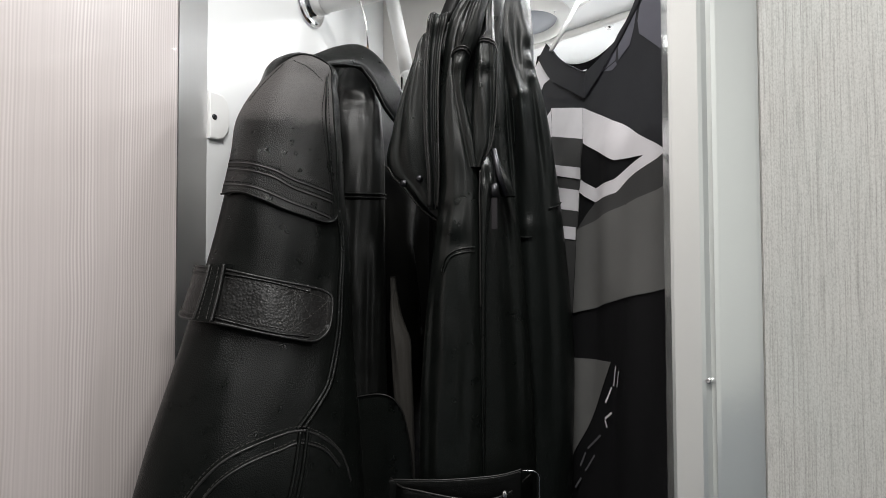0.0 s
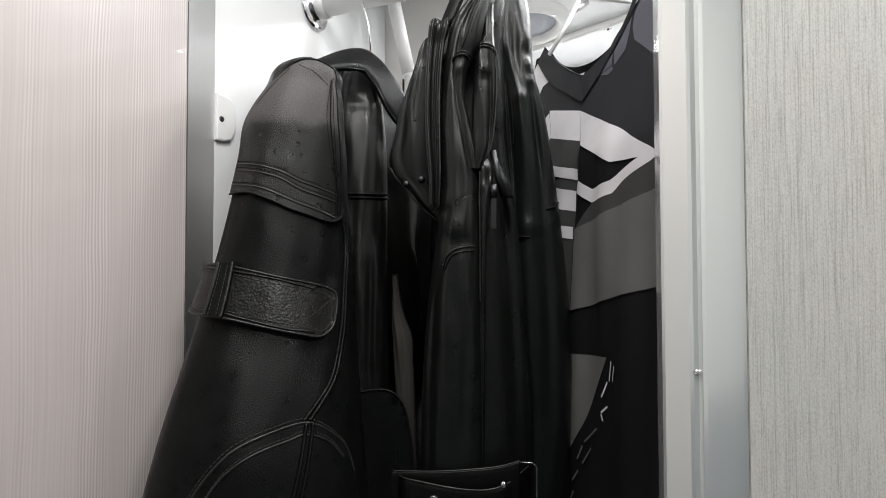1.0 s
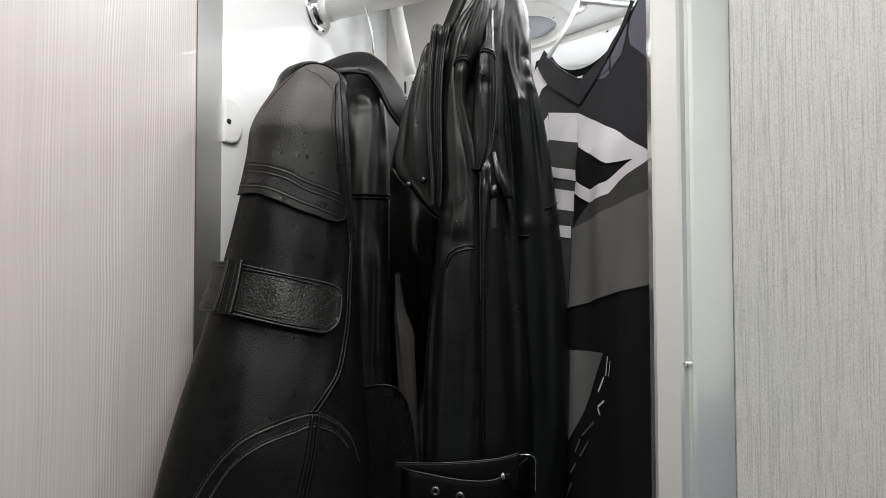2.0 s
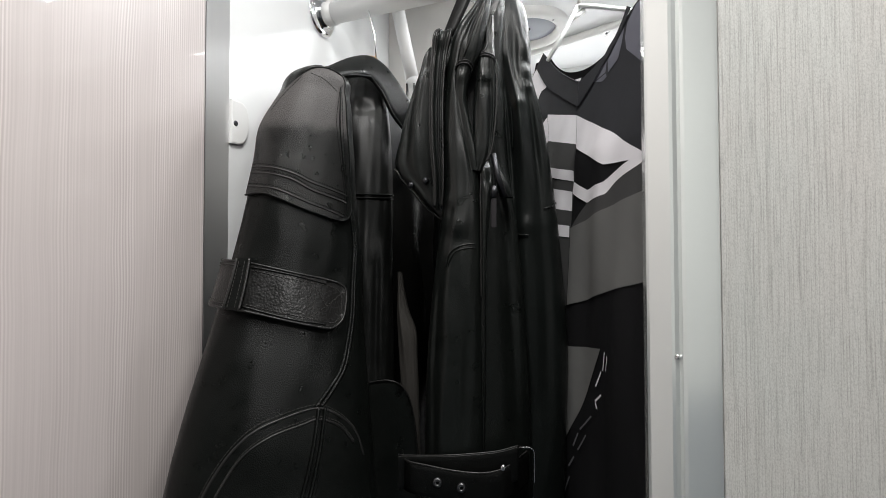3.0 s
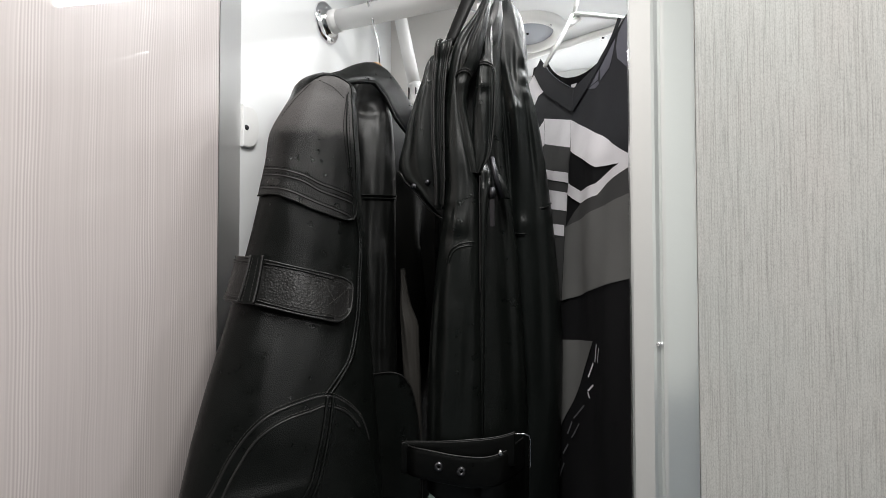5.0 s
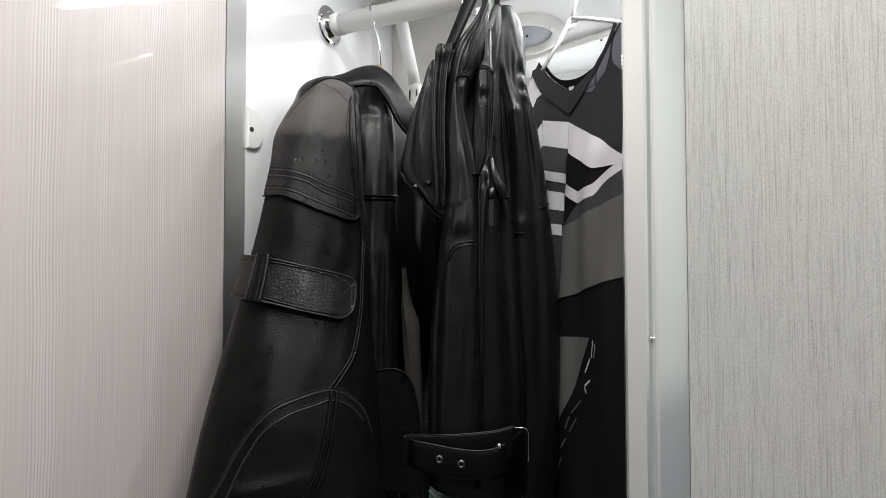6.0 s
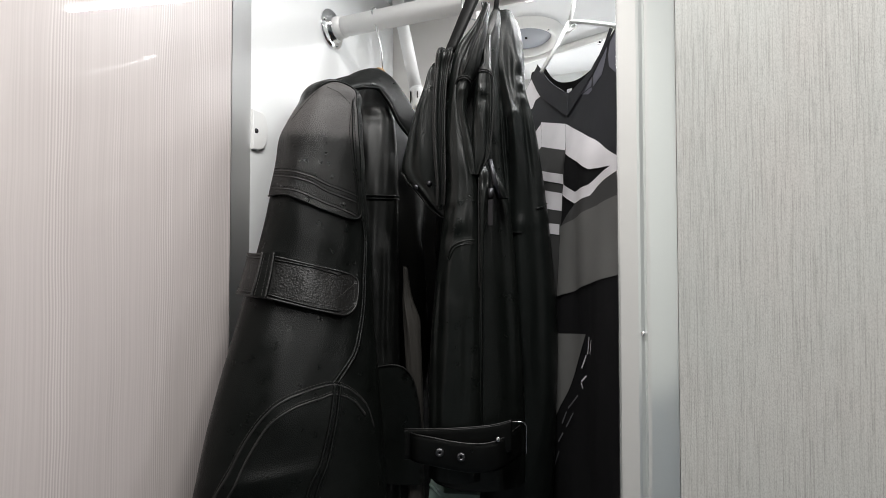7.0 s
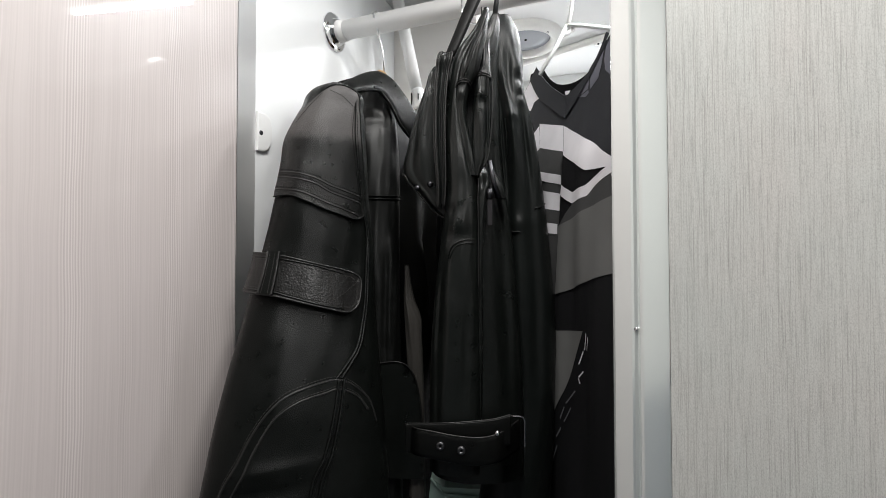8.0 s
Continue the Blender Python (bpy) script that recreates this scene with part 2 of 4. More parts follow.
def tube(name, points, radius, mat, parent=None, label="", sides=10, closed=False, flat=1.0):
    return piece(name, *tube_data(points, radius, sides, closed, flat), mat, parent, label)


def turned(name, profile, centre, axis, mat, parent=None, label="", sides=40):
    """A turned form: profile of (radius, height along axis) round axis at centre."""
    d = Vector(axis).normalized()
    u = d.orthogonal().normalized()
    v = d.cross(u)
    verts, faces, m = [], [], len(profile)
    for k in range(sides):
        g = 2 * math.pi * k / sides
        for r, h in profile:
            verts.append(Vector(centre) + d * h + r * (math.cos(g) * u + math.sin(g) * v))
    for k in range(sides):
        for i in range(m - 1):
            faces.append((k * m + i, ((k + 1) % sides) * m + i, ((k + 1) % sides) * m + i + 1, k * m + i + 1))
    return piece(name, verts, faces, mat, parent, label)


def ease(zs, vs, z):
    """Smooth curve through (zs, vs), zs rising."""
    zs, vs, z = np.asarray(zs, float), np.asarray(vs, float), np.clip(z, zs[0], zs[-1])
    d = np.gradient(vs, zs)
    k = np.clip(np.searchsorted(zs, z) - 1, 0, len(zs) - 2)
    h = zs[k + 1] - zs[k]
    u = (z - zs[k]) / h
    return ((2*u**3 - 3*u**2 + 1) * vs[k] + (u**3 - 2*u**2 + u) * h * d[k]
            + (3*u**2 - 2*u**3) * vs[k + 1] + (u**3 - u**2) * h * d[k + 1])


class Cloth:
    """A hollow hanging form: rings across a wide axis and a depth axis, with folds. Rows: height, one edge, other edge, half depth, depth offset."""

    def __init__(self, x, y, azimuth, rows, folds=(), power=0.9, wave=0.0, seed=0):
        a = math.radians(azimuth)
        self.o, self.w, self.n = np.array((x, y, 0.0)), np.array((math.cos(a), math.sin(a), 0)), np.array((math.sin(a), -math.cos(a), 0))
        self.rows, self.folds, self.power, self.wave, self.seed = np.array(sorted(rows), float).T, folds, power, wave, seed

    def at(self, s, z, lift=0.0):
        s, z = np.broadcast_arrays(np.asarray(s, float), np.asarray(z, float))
        zs = self.rows[0]
        l, r, b, nc = (ease(zs, v, z) for v in self.rows[1:])
        th = math.pi - 2 * math.pi * s
        c, q = np.cos(th), np.sin(th)
        c, q = np.sign(c) * np.abs(c) ** self.power, np.sign(q) * np.abs(q) ** self.power
        f = np.zeros_like(z)
        for s0, z0, lean, wide, tall, amp in self.folds:
            f = f + amp * np.exp(-((s - s0 - lean * (z - z0)) / wide) ** 2 - ((z - z0) / tall) ** 2)
        if self.wave:
            k = self.seed
            f = f + self.wave * (np.sin(37 * z + 11 * s * 2 + k) * np.sin(25 * s + 9 * z + 2 * k) + 0.6 * np.sin(71 * z - 40 * s + k) * np.sin(55 * s + 31 * z))
        out = b + lift
        wide = np.maximum((r - l) / 2 + lift, 1e-4)
        return (self.o + ((l + r) / 2 + (wide) * c)[..., None] * self.w + (nc + out * q + f)[..., None] * self.n + z[..., None] * np.array((0, 0, 1.0)))


# ---- the setting ----
def prism(name, outline, z0, z1, mat, label="", parent=None):
    """An upright extrusion of a plan outline."""
    n = len(outline)
    verts = [(x, y, z) for z in (z0, z1) for x, y in outline]
    faces = [(i, (i + 1) % n, n + (i + 1) % n, n + i) for i in range(n)] + [tuple(reversed(range(n))), tuple(range(n, 2 * n))]
    return piece(name, verts, faces, mat, parent, label, smooth=False)


def setting(ob, label, category):
    return tagged(ob, label, category, kind="structure")


TOP = 2.0
setting(box("floor", (-0.6, -2.2, -0.05), (1.6, 1.6, 0.0), FLOOR), "unseen floor of the narrow room, tinted blue for the jamb's reflection", "floor")
setting(box("ceiling_room", (-0.6, -2.2, 2.16), (1.6, 0.33, 2.22), ROOM_CEILING), "plain white ceiling over the room", "ceiling")
setting(box("ceiling_closet", (-0.6, 0.33, TOP), (1.6, 1.6, 2.22), CLOSET_CEILING), "glossy white ceiling inside the closet", "ceiling")
# left side: glossy laminate panel, then the closet's white side wall
panel = box("wall_panel", (-0.45, -0.16, 0.0), (-0.394, 0.3225, 2.16), LAMINATE, bevel=0.0008)
setting(panel, "glossy pale wood-grain laminate wall panel", "wall panel")
setting(prism("trim", [(-0.396, 0.3240), (-0.3945, 0.3240), (-0.4175, 0.3780), (-0.45, 0.3780), (-0.45, 0.3240)], 0.0, TOP, ALUMINIUM), "brushed aluminium edge strip beside the laminate panel", "trim")
setting(box("wall_left", (-0.50, 0.3785, 0.0), (-0.418, 1.6, TOP), CLOSET_WHITE), "white board side wall inside the closet", "wall")
setting(box("wall_back_left", (-0.4175, 0.80, 0.0), (-0.225, 1.30, TOP), CLOSET_BEIGE), "beige board boxing at the back of the closet", "wall")
setting(box("wall_back", (-0.4175, 1.303, 0.0), (1.0, 1.36, TOP), CLOSET_WHITE), "white back wall of the closet", "wall")
setting(box("wall_right_inner", (0.62, 0.34, 0.0), (0.68, 1.303, TOP), CLOSET_WHITE), "white right-hand side wall of the closet", "wall")
# right side: lacquered door profile and the wall with the fibrous covering
prof = [(0.0360, 0.2985), (0.0375, 0.2970), (0.0500, 0.2900), (0.0520, 0.2893), (0.0545, 0.2893), (0.0560, 0.2850), (0.0580, 0.2840),
        (0.0745, 0.2775), (0.0760, 0.2770), (0.0760, 0.330), (0.0360, 0.330)]
setting(prism("trim_jamb", prof, 0.0, 2.16, JAMB_WHITE), "white lacquered metal door jamb with a stepped face", "door jamb")
setting(box("wall_right", (0.0762, 0.2745, 0.0), (1.6, 0.334, 2.16), WALLCOVER), "wall with grey fibrous vertical-grain covering", "wall")
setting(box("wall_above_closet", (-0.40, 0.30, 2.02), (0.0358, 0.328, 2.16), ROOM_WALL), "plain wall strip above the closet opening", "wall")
# added out of view: pale above, blue-grey below, for the jamb to reflect
setting(box("wall_room_left", (-0.46, -2.2, 1.14), (-0.40, -0.161, 2.16), ROOM_LEFT), "plain pale wall of the room behind the laminate panel", "wall")
setting(box("wall_jamb_reflector", (-0.46, -2.2, 0.0), (-0.396, -0.161, 1.138), JAMB_REFLECT_LOW), "unseen blue-grey lower wall, added for the jamb's reflection", "wall")
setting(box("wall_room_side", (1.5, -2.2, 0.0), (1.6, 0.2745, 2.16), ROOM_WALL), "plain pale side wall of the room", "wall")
setting(box("wall_room_back", (-0.394, -2.3, 0.0), (1.5, -2.2, 2.16), ROOM_END), "plain pale wall at the end of the room", "wall")


# ---- garments ----
from mathutils.geometry import tessellate_polygon


def shell(name, cloth, z0, z1, mat, parent, label="", around=72, up=110, s0=0.0, s1=1.0):
    s = np.linspace(s0, s1, around, endpoint=s1 - s0 < 1)
    z = np.linspace(z0, z1, up)
    zz, ss = np.meshgrid(z, s, indexing="ij")
    p = cloth.at(ss, zz).reshape(-1, 3)
    faces, wrap = [], s1 - s0 >= 1
    for i in range(up - 1):
        for k in range(around if wrap else around - 1):
            j = (k + 1) % around
            faces.append((i * around + k, (i + 1) * around + k, (i + 1) * around + j, i * around + j))
    if wrap:
        faces.append(tuple(range((up - 1) * around, up * around)))
    return piece(name, p, faces, mat, parent, label)


SLEEVE1 = Cloth(-0.313, 0.363, 55, [(1.663, 0.022, 0.038, 0.008, 0.0), (1.655, 0.006, 0.056, 0.022, 0.0), (1.626, -0.013, 0.064, 0.034, 0.0),
    (1.588, -0.031, 0.068, 0.039, 0.0), (1.552, -0.036, 0.071, 0.040, 0.0), (1.516, -0.043, 0.073, 0.040, 0.0), (1.444, -0.060, 0.077, 0.041, 0.006),
    (1.374, -0.081, 0.074, 0.042, 0.020), (1.305, -0.104, 0.071, 0.043, 0.040), (1.204, -0.128, 0.071, 0.045, 0.058), (1.05, -0.150, 0.071, 0.046, 0.072)],
    folds=[(0.30, 1.42, 0.1, 0.05, 0.05, -0.003), (0.18, 1.30, 0.2, 0.05, 0.06, 0.003), (0.12, 1.215, 0.0, 0.10, 0.006, -0.003), (0.14, 1.198, 0.3, 0.10, 0.005, 0.002), (0.17, 1.235, 0.0, 0.08, 0.006, 0.002)], wave=0.0012, seed=1)
BODY1 = Cloth(-0.322, 0.56, 85, [(1.715, -0.050, 0.03, 0.015, 0.0), (1.69, -0.075, 0.06, 0.026, 0.0), (1.66, -0.110, 0.14, 0.032, 0.0), (1.60, -0.150, 0.19, 0.040, 0.0),
    (1.45, -0.19, 0.20, 0.045, 0.0), (1.25, -0.19, 0.20, 0.05, 0.0), (1.0, -0.19, 0.20, 0.05, 0.0)],
    folds=[(0.285, 1.36, -0.12, 0.016, 0.13, 0.018), (0.245, 1.38, -0.05, 0.016, 0.22, -0.020), (0.325, 1.40, 0.0, 0.02, 0.20, -0.022), (0.36, 1.45, 0.0, 0.02, 0.2, 0.012)], wave=0.0015, seed=2)
ROLL1 = Cloth(-0.300, 0.480, 30, [(1.694, -0.010, 0.028, 0.006, -0.014), (1.676, -0.018, 0.036, 0.013, -0.010), (1.650, -0.021, 0.040, 0.020, -0.004), (1.625, -0.022, 0.042, 0.024, 0.0), (1.582, -0.022, 0.045, 0.026, 0.0), (1.53, -0.022, 0.046, 0.027, 0.0),
    (1.45, -0.020, 0.046, 0.027, 0.0), (1.32, -0.018, 0.048, 0.027, 0.0), (1.00, -0.010, 0.052, 0.027, 0.0)],
    folds=[(0.13, 1.50, 0.0, 0.03, 0.2, -0.006), (0.24, 1.45, 0.1, 0.02, 0.06, 0.003), (0.29, 1.36, 0.1, 0.02, 0.10, -0.005), (0.22, 1.655, 0.5, 0.10, 0.008, 0.003), (0.26, 1.640, 0.5, 0.08, 0.008, -0.003)], wave=0.0012, seed=7)
SHEEN1 = Cloth(-0.200, 0.500, 17, [(1.43, -0.0470, -0.0400, 0.003, 0.0), (1.4125, -0.0463, -0.0380, 0.005, 0.0), (1.3799, -0.0471, -0.0315, 0.007, 0.0), (1.3556, -0.0462, -0.0225, 0.009, 0.0), (1.3232, -0.0446, -0.0208, 0.009, 0.0), (1.2587, -0.0412, -0.0184, 0.008, 0.0), (1.10, -0.039, -0.016, 0.008, 0.0)],
    folds=[(0.20, 1.35, -0.6, 0.05, 0.04, 0.003)], wave=0.0005, seed=13)
BODY2 = Cloth(-0.115, 0.46, 17, [(1.757, 0.008, 0.017, 0.006, 0.0), (1.735, -0.004, 0.018, 0.012, 0.0), (1.703, -0.040, 0.016, 0.016, 0.002),
    (1.665, -0.056, 0.015, 0.019, 0.0), (1.628, -0.066, 0.017, 0.020, 0.0), (1.554, -0.070, 0.020, 0.020, 0.0),
    (1.488, -0.060, 0.030, 0.024, 0.0), (1.371, -0.064, 0.040, 0.030, 0.0), (1.234, -0.070, 0.046, 0.036, 0.0), (1.145, -0.070, 0.046, 0.038, 0.0)],
    folds=[(0.36, 1.45, 0.0, 0.03, 0.2, -0.008)], wave=0.0005, seed=3)
# the jacket's front, gathered under its hanger: overlapping rolls of leather
LAPEL2 = Cloth(-0.115, 0.44, 17, [(1.6800, -0.061, -0.054, 0.006, 0.0), (1.6765, -0.0637, -0.0500, 0.010, 0.0), (1.6519, -0.0724, -0.0436, 0.015, 0.0), (1.6231, -0.0825, -0.0401, 0.016, 0.0), (1.580, -0.0940, -0.0366, 0.016, 0.0),
    (1.5441, -0.0983, -0.0338, 0.014, 0.0), (1.5355, -0.0940, -0.0338, 0.013, 0.0), (1.5225, -0.0810, -0.0339, 0.012, 0.0), (1.5067, -0.0681, -0.0339, 0.012, 0.0), (1.4880, -0.0480, -0.0339, 0.010, 0.0)],
    folds=[(0.13, 1.60, -0.5, 0.02, 0.06, -0.004), (0.18, 1.61, -0.5, 0.02, 0.06, 0.003)], wave=0.0006, seed=3)
ZIPBAND2 = Cloth(-0.115, 0.44, 17, [(1.6915, -0.0500, -0.0370, 0.003, 0.018), (1.6885, -0.0518, -0.0362, 0.006, 0.019), (1.665, -0.0558, -0.0406, 0.007, 0.020), (1.6164, -0.0586, -0.0448, 0.007, 0.020),
    (1.5678, -0.0580, -0.0449, 0.007, 0.020), (1.5263, -0.0546, -0.0450, 0.006, 0.020), (1.4985, -0.0546, -0.0470, 0.004, 0.019)], folds=[(0.25, 1.59, 0.0, 0.045, 0.2, -0.005)], power=0.7)
FRONT2 = Cloth(-0.115, 0.44, 17, [(1.745, 0.000, 0.006, 0.006, 0.006), (1.7198, -0.0135, 0.0034, 0.014, 0.006), (1.6951, -0.0319, -0.0023, 0.018, 0.006), (1.6774, -0.0376, -0.0094, 0.019, 0.006), (1.6562, -0.0405, -0.0150, 0.020, 0.006),
    (1.6206, -0.0448, -0.0200, 0.021, 0.006), (1.585, -0.0463, -0.0160, 0.023, 0.006), (1.5496, -0.0463, -0.0083, 0.026, 0.006), (1.5142, -0.0457, -0.0042, 0.027, 0.006), (1.4791, -0.0492, -0.0029, 0.028, 0.006),
    (1.409, -0.0578, -0.0018, 0.029, 0.006), (1.3392, -0.0634, -0.0006, 0.029, 0.006), (1.2409, -0.0663, 0.0005, 0.026, 0.006), (1.16, -0.066, 0.0005, 0.020, 0.004)],
    folds=[(0.20, 1.480, 0.5, 0.06, 0.012, 0.003), (0.16, 1.497, -0.6, 0.04, 0.008, -0.003), (0.14, 1.505, -0.6, 0.04, 0.008, 0.003), (0.24, 1.465, 0.3, 0.08, 0.008, -0.002),
           (0.20, 1.40, 0.1, 0.035, 0.06, 0.003), (0.13, 1.34, -0.1, 0.03, 0.10, -0.004), (0.30, 1.34, 0.05, 0.03, 0.08, -0.003), (0.36, 1.57, 0.3, 0.04, 0.03, -0.004),
           (0.10, 1.67, 0.0, 0.05, 0.02, 0.003), (0.18, 1.70, 0.4, 0.05, 0.010, -0.003)], wave=0.0008, seed=4)
FOLD2 = Cloth(-0.115, 0.44, 17, [(1.7422, 0.0015, 0.0083, 0.006, 0.020), (1.7243, -0.0047, 0.0069, 0.011, 0.022), (1.7037, -0.0123, 0.0041, 0.013, 0.024), (1.6832, -0.0226, -0.0007, 0.014, 0.024), (1.6626, -0.0288, -0.0056, 0.013, 0.0235), (1.6490, -0.0308, -0.0117, 0.0112, 0.0222)],
    folds=[(0.17, 1.690, -1.0, 0.035, 0.022, -0.004), (0.10, 1.685, -1.0, 0.030, 0.022, 0.003), (0.34, 1.68, -1.0, 0.04, 0.02, 0.002)], wave=0.0005, seed=6)
FOLDLOW2 = Cloth(-0.115, 0.44, 17, [(1.6850, -0.0200, -0.0040, 0.006, 0.018), (1.6700, -0.0258, -0.0070, 0.010, 0.021), (1.6530, -0.0300, -0.0110, 0.011, 0.022), (1.6428, -0.0325, -0.0150, 0.010, 0.021), (1.6152, -0.0325, -0.0205, 0.008, 0.022), (1.5875, -0.0280, -0.0157, 0.007, 0.023), (1.5599, -0.0220, -0.0103, 0.006, 0.024), (1.5380, -0.0170, -0.0085, 0.003, 0.026)],
    folds=[(0.22, 1.636, 0.0, 0.10, 0.006, 0.003), (0.20, 1.60, 0.0, 0.05, 0.04, -0.002)], wave=0.0004, seed=9)
LAPELR2 = Cloth(-0.115, 0.44, 17, [(1.7130, 0.0040, 0.0100, 0.004, 0.004), (1.6930, 0.0000, 0.0100, 0.006, 0.009), (1.6760, -0.0022, 0.0098, 0.007, 0.013), (1.6640, -0.0055, 0.0100, 0.009, 0.018), (1.6520, -0.0082, 0.0107, 0.010, 0.019), (1.6438, -0.0092, 0.0110, 0.010, 0.019), (1.616, -0.0121, 0.0108, 0.010, 0.019), (1.5814, -0.0135, 0.0085, 0.009, 0.020), (1.5572, -0.0133, 0.0045, 0.007, 0.022), (1.5380, -0.0120, -0.0044, 0.003, 0.024)],
    folds=[(0.20, 1.615, -1.5, 0.05, 0.04, 0.003), (0.33, 1.60, -0.6, 0.035, 0.05, -0.004), (0.22, 1.636, 0.6, 0.06, 0.006, 0.002), (0.25, 1.626, 0.6, 0.06, 0.006, -0.002)], power=0.75, wave=0.0005, seed=10)
UNDER2 = Cloth(-0.115, 0.44, 17, [(1.585, -0.0060, 0.0000, 0.004, -0.010), (1.5576, -0.0085, 0.0030, 0.010, -0.002), (1.5437, -0.0099, 0.0075, 0.014, 0.006), (1.5264, -0.0075, 0.0083, 0.015, 0.011), (1.5057, -0.0070, 0.0050, 0.012, 0.016), (1.4782, -0.0063, 0.0020, 0.011, 0.017), (1.40, -0.0060, 0.0000, 0.009, 0.018), (1.30, -0.006, -0.001, 0.006, 0.016)],
    folds=[(0.20, 1.540, 1.5, 0.06, 0.008, 0.003), (0.30, 1.530, 1.5, 0.05, 0.007, -0.003), (0.18, 1.520, 1.5, 0.06, 0.006, 0.002)], wave=0.0004, seed=11)
ZIPFOLD2 = Cloth(-0.115, 0.44, 17, [(1.5600, 0.0050, 0.0105, 0.004, 0.004), (1.5412, 0.0092, 0.0180, 0.007, 0.006), (1.5237, 0.0130, 0.0262, 0.008, 0.008), (1.5119, 0.0160, 0.0300, 0.006, 0.008)], wave=0.0003, seed=12)
SLEEVE2 = Cloth(-0.075, 0.51, 17, [(1.772, -0.038, -0.018, 0.010, 0.0), (1.755, -0.050, -0.010, 0.02, 0.0), (1.70, -0.049, -0.001, 0.030, 0.0), (1.665, -0.043, 0.000, 0.033, 0.0), (1.628, -0.040, 0.009, 0.035, 0.0), (1.57, -0.036, 0.019, 0.035, 0.0),
    (1.51, -0.032, 0.027, 0.036, 0.0), (1.44, -0.029, 0.034, 0.037, 0.0), (1.35, -0.026, 0.040, 0.037, 0.0), (1.25, -0.026, 0.038, 0.037, 0.0), (1.18, -0.050, 0.036, 0.037, 0.0), (1.10, -0.066, 0.030, 0.037, 0.0)],
    folds=[(0.10, 1.69, 0.3, 0.030, 0.06, -0.006), (0.165, 1.705, 0.25, 0.018, 0.045, 0.004), (0.245, 1.68, 0.3, 0.030, 0.035, -0.005), (0.35, 1.694, 0.0, 0.05, 0.014, 0.003),
           (0.37, 1.676, 0.4, 0.05, 0.007, -0.003), (0.35, 1.664, 0.4, 0.05, 0.008, 0.003), (0.38, 1.650, 0.4, 0.05, 0.007, -0.002), (0.34, 1.646, 0.4, 0.05, 0.006, 0.003),
           (0.215, 1.60, 0.1, 0.026, 0.05, 0.008), (0.145, 1.59, 0.1, 0.026, 0.08, -0.010), (0.30, 1.585, 0.1, 0.026, 0.07, -0.007), (0.22, 1.625, 0.5, 0.05, 0.007, 0.003), (0.40, 1.57, 0.1, 0.04, 0.05, 0.004),
           (0.17, 1.484, 0.0, 0.08, 0.010, 0.003), (0.27, 1.40, 0.05, 0.03, 0.12, -0.006), (0.17, 1.38, 0.0, 0.035, 0.12, 0.003)], wave=0.0004, seed=5)

REAR2 = Cloth(-0.190, 0.625, 95, [(1.665, -0.02, 0.05, 0.010, 0.0), (1.64, -0.07, 0.10, 0.026, 0.0), (1.58, -0.12, 0.14, 0.034, 0.0), (1.40, -0.14, 0.15, 0.036, 0.0), (1.00, -0.14, 0.15, 0.038, 0.0)],
    folds=[(0.2, 1.4, 0.1, 0.04, 0.2, 0.008), (0.3, 1.35, 0.0, 0.04, 0.2, -0.006)], wave=0.0015, seed=8)

jacket_1 = thing("leather_jacket", (-0.31, 0.5, 1.0), "heavy black leather motorcycle jacket with padded sleeve on a hanger", "jacket", "clothes on the rod")
shell("sleeve", SLEEVE1, 1.05, 1.663, LEATHER, jacket_1, around=110, up=240)
shell("body", BODY1, 1.0, 1.715, LEATHER_BODY, jacket_1)
shell("front_panel", ROLL1, 1.0, 1.694, LEATHER_GRAIN, jacket_1, around=96, up=240)
shell("sheen_strip", SHEEN1, 1.10, 1.43, SHEEN, jacket_1, "smooth strip of the open front, its sheen put into the colour")
jacket_2 = thing("leather_jacket", (-0.115, 0.46, 1.1), "soft black leather biker jacket with lapels and a belt", "jacket", "clothes on the rod")
shell("body", BODY2, 1.168, 1.757, LEATHER_SOFT, jacket_2)
shell("front", FRONT2, 1.180, 1.745, LEATHER_SOFT, jacket_2, around=96, up=240)
lapel_left = shell("lapel", LAPEL2, 1.488, 1.680, LEATHER_SOFT, jacket_2, "broad folded lapel with a snap and stitched edge", around=96, up=120)
lapel = shell("lapel_edge", ZIPBAND2, 1.4985, 1.6915, LEATHER_SOFT, jacket_2, "folded lapel edge with a zip tape between two welts", around=64, up=90)
collar_fold = shell("collar_fold", FOLD2, 1.649, 1.7422, LEATHER_SOFT, jacket_2, "gathered roll of the collar", around=80, up=90)
shell("collar_fold", FOLDLOW2, 1.538, 1.685, LEATHER_SOFT, jacket_2, around=64, up=90)
upper_lapel = shell("upper_lapel", LAPELR2, 1.538, 1.713, LEATHER_SOFT, jacket_2, "upper lapel with piped edges", around=80, up=170)
shell("placket", UNDER2, 1.30, 1.585, LEATHER_SOFT, jacket_2, around=64, up=110)
shell("zip_flap", ZIPFOLD2, 1.5119, 1.560, LEATHER_SOFT, jacket_2, around=48, up=50)
shell("back_panel", REAR2, 1.19, 1.665, LEATHER_SOFT, jacket_2)
shell("sleeve", SLEEVE2, 1.10, 1.772, LEATHER_SLEEVE, jacket_2, around=110, up=320)

# jersey
JW, JN = np.array((0.545, -0.839, 0)), np.array((-0.839, -0.545, 0))


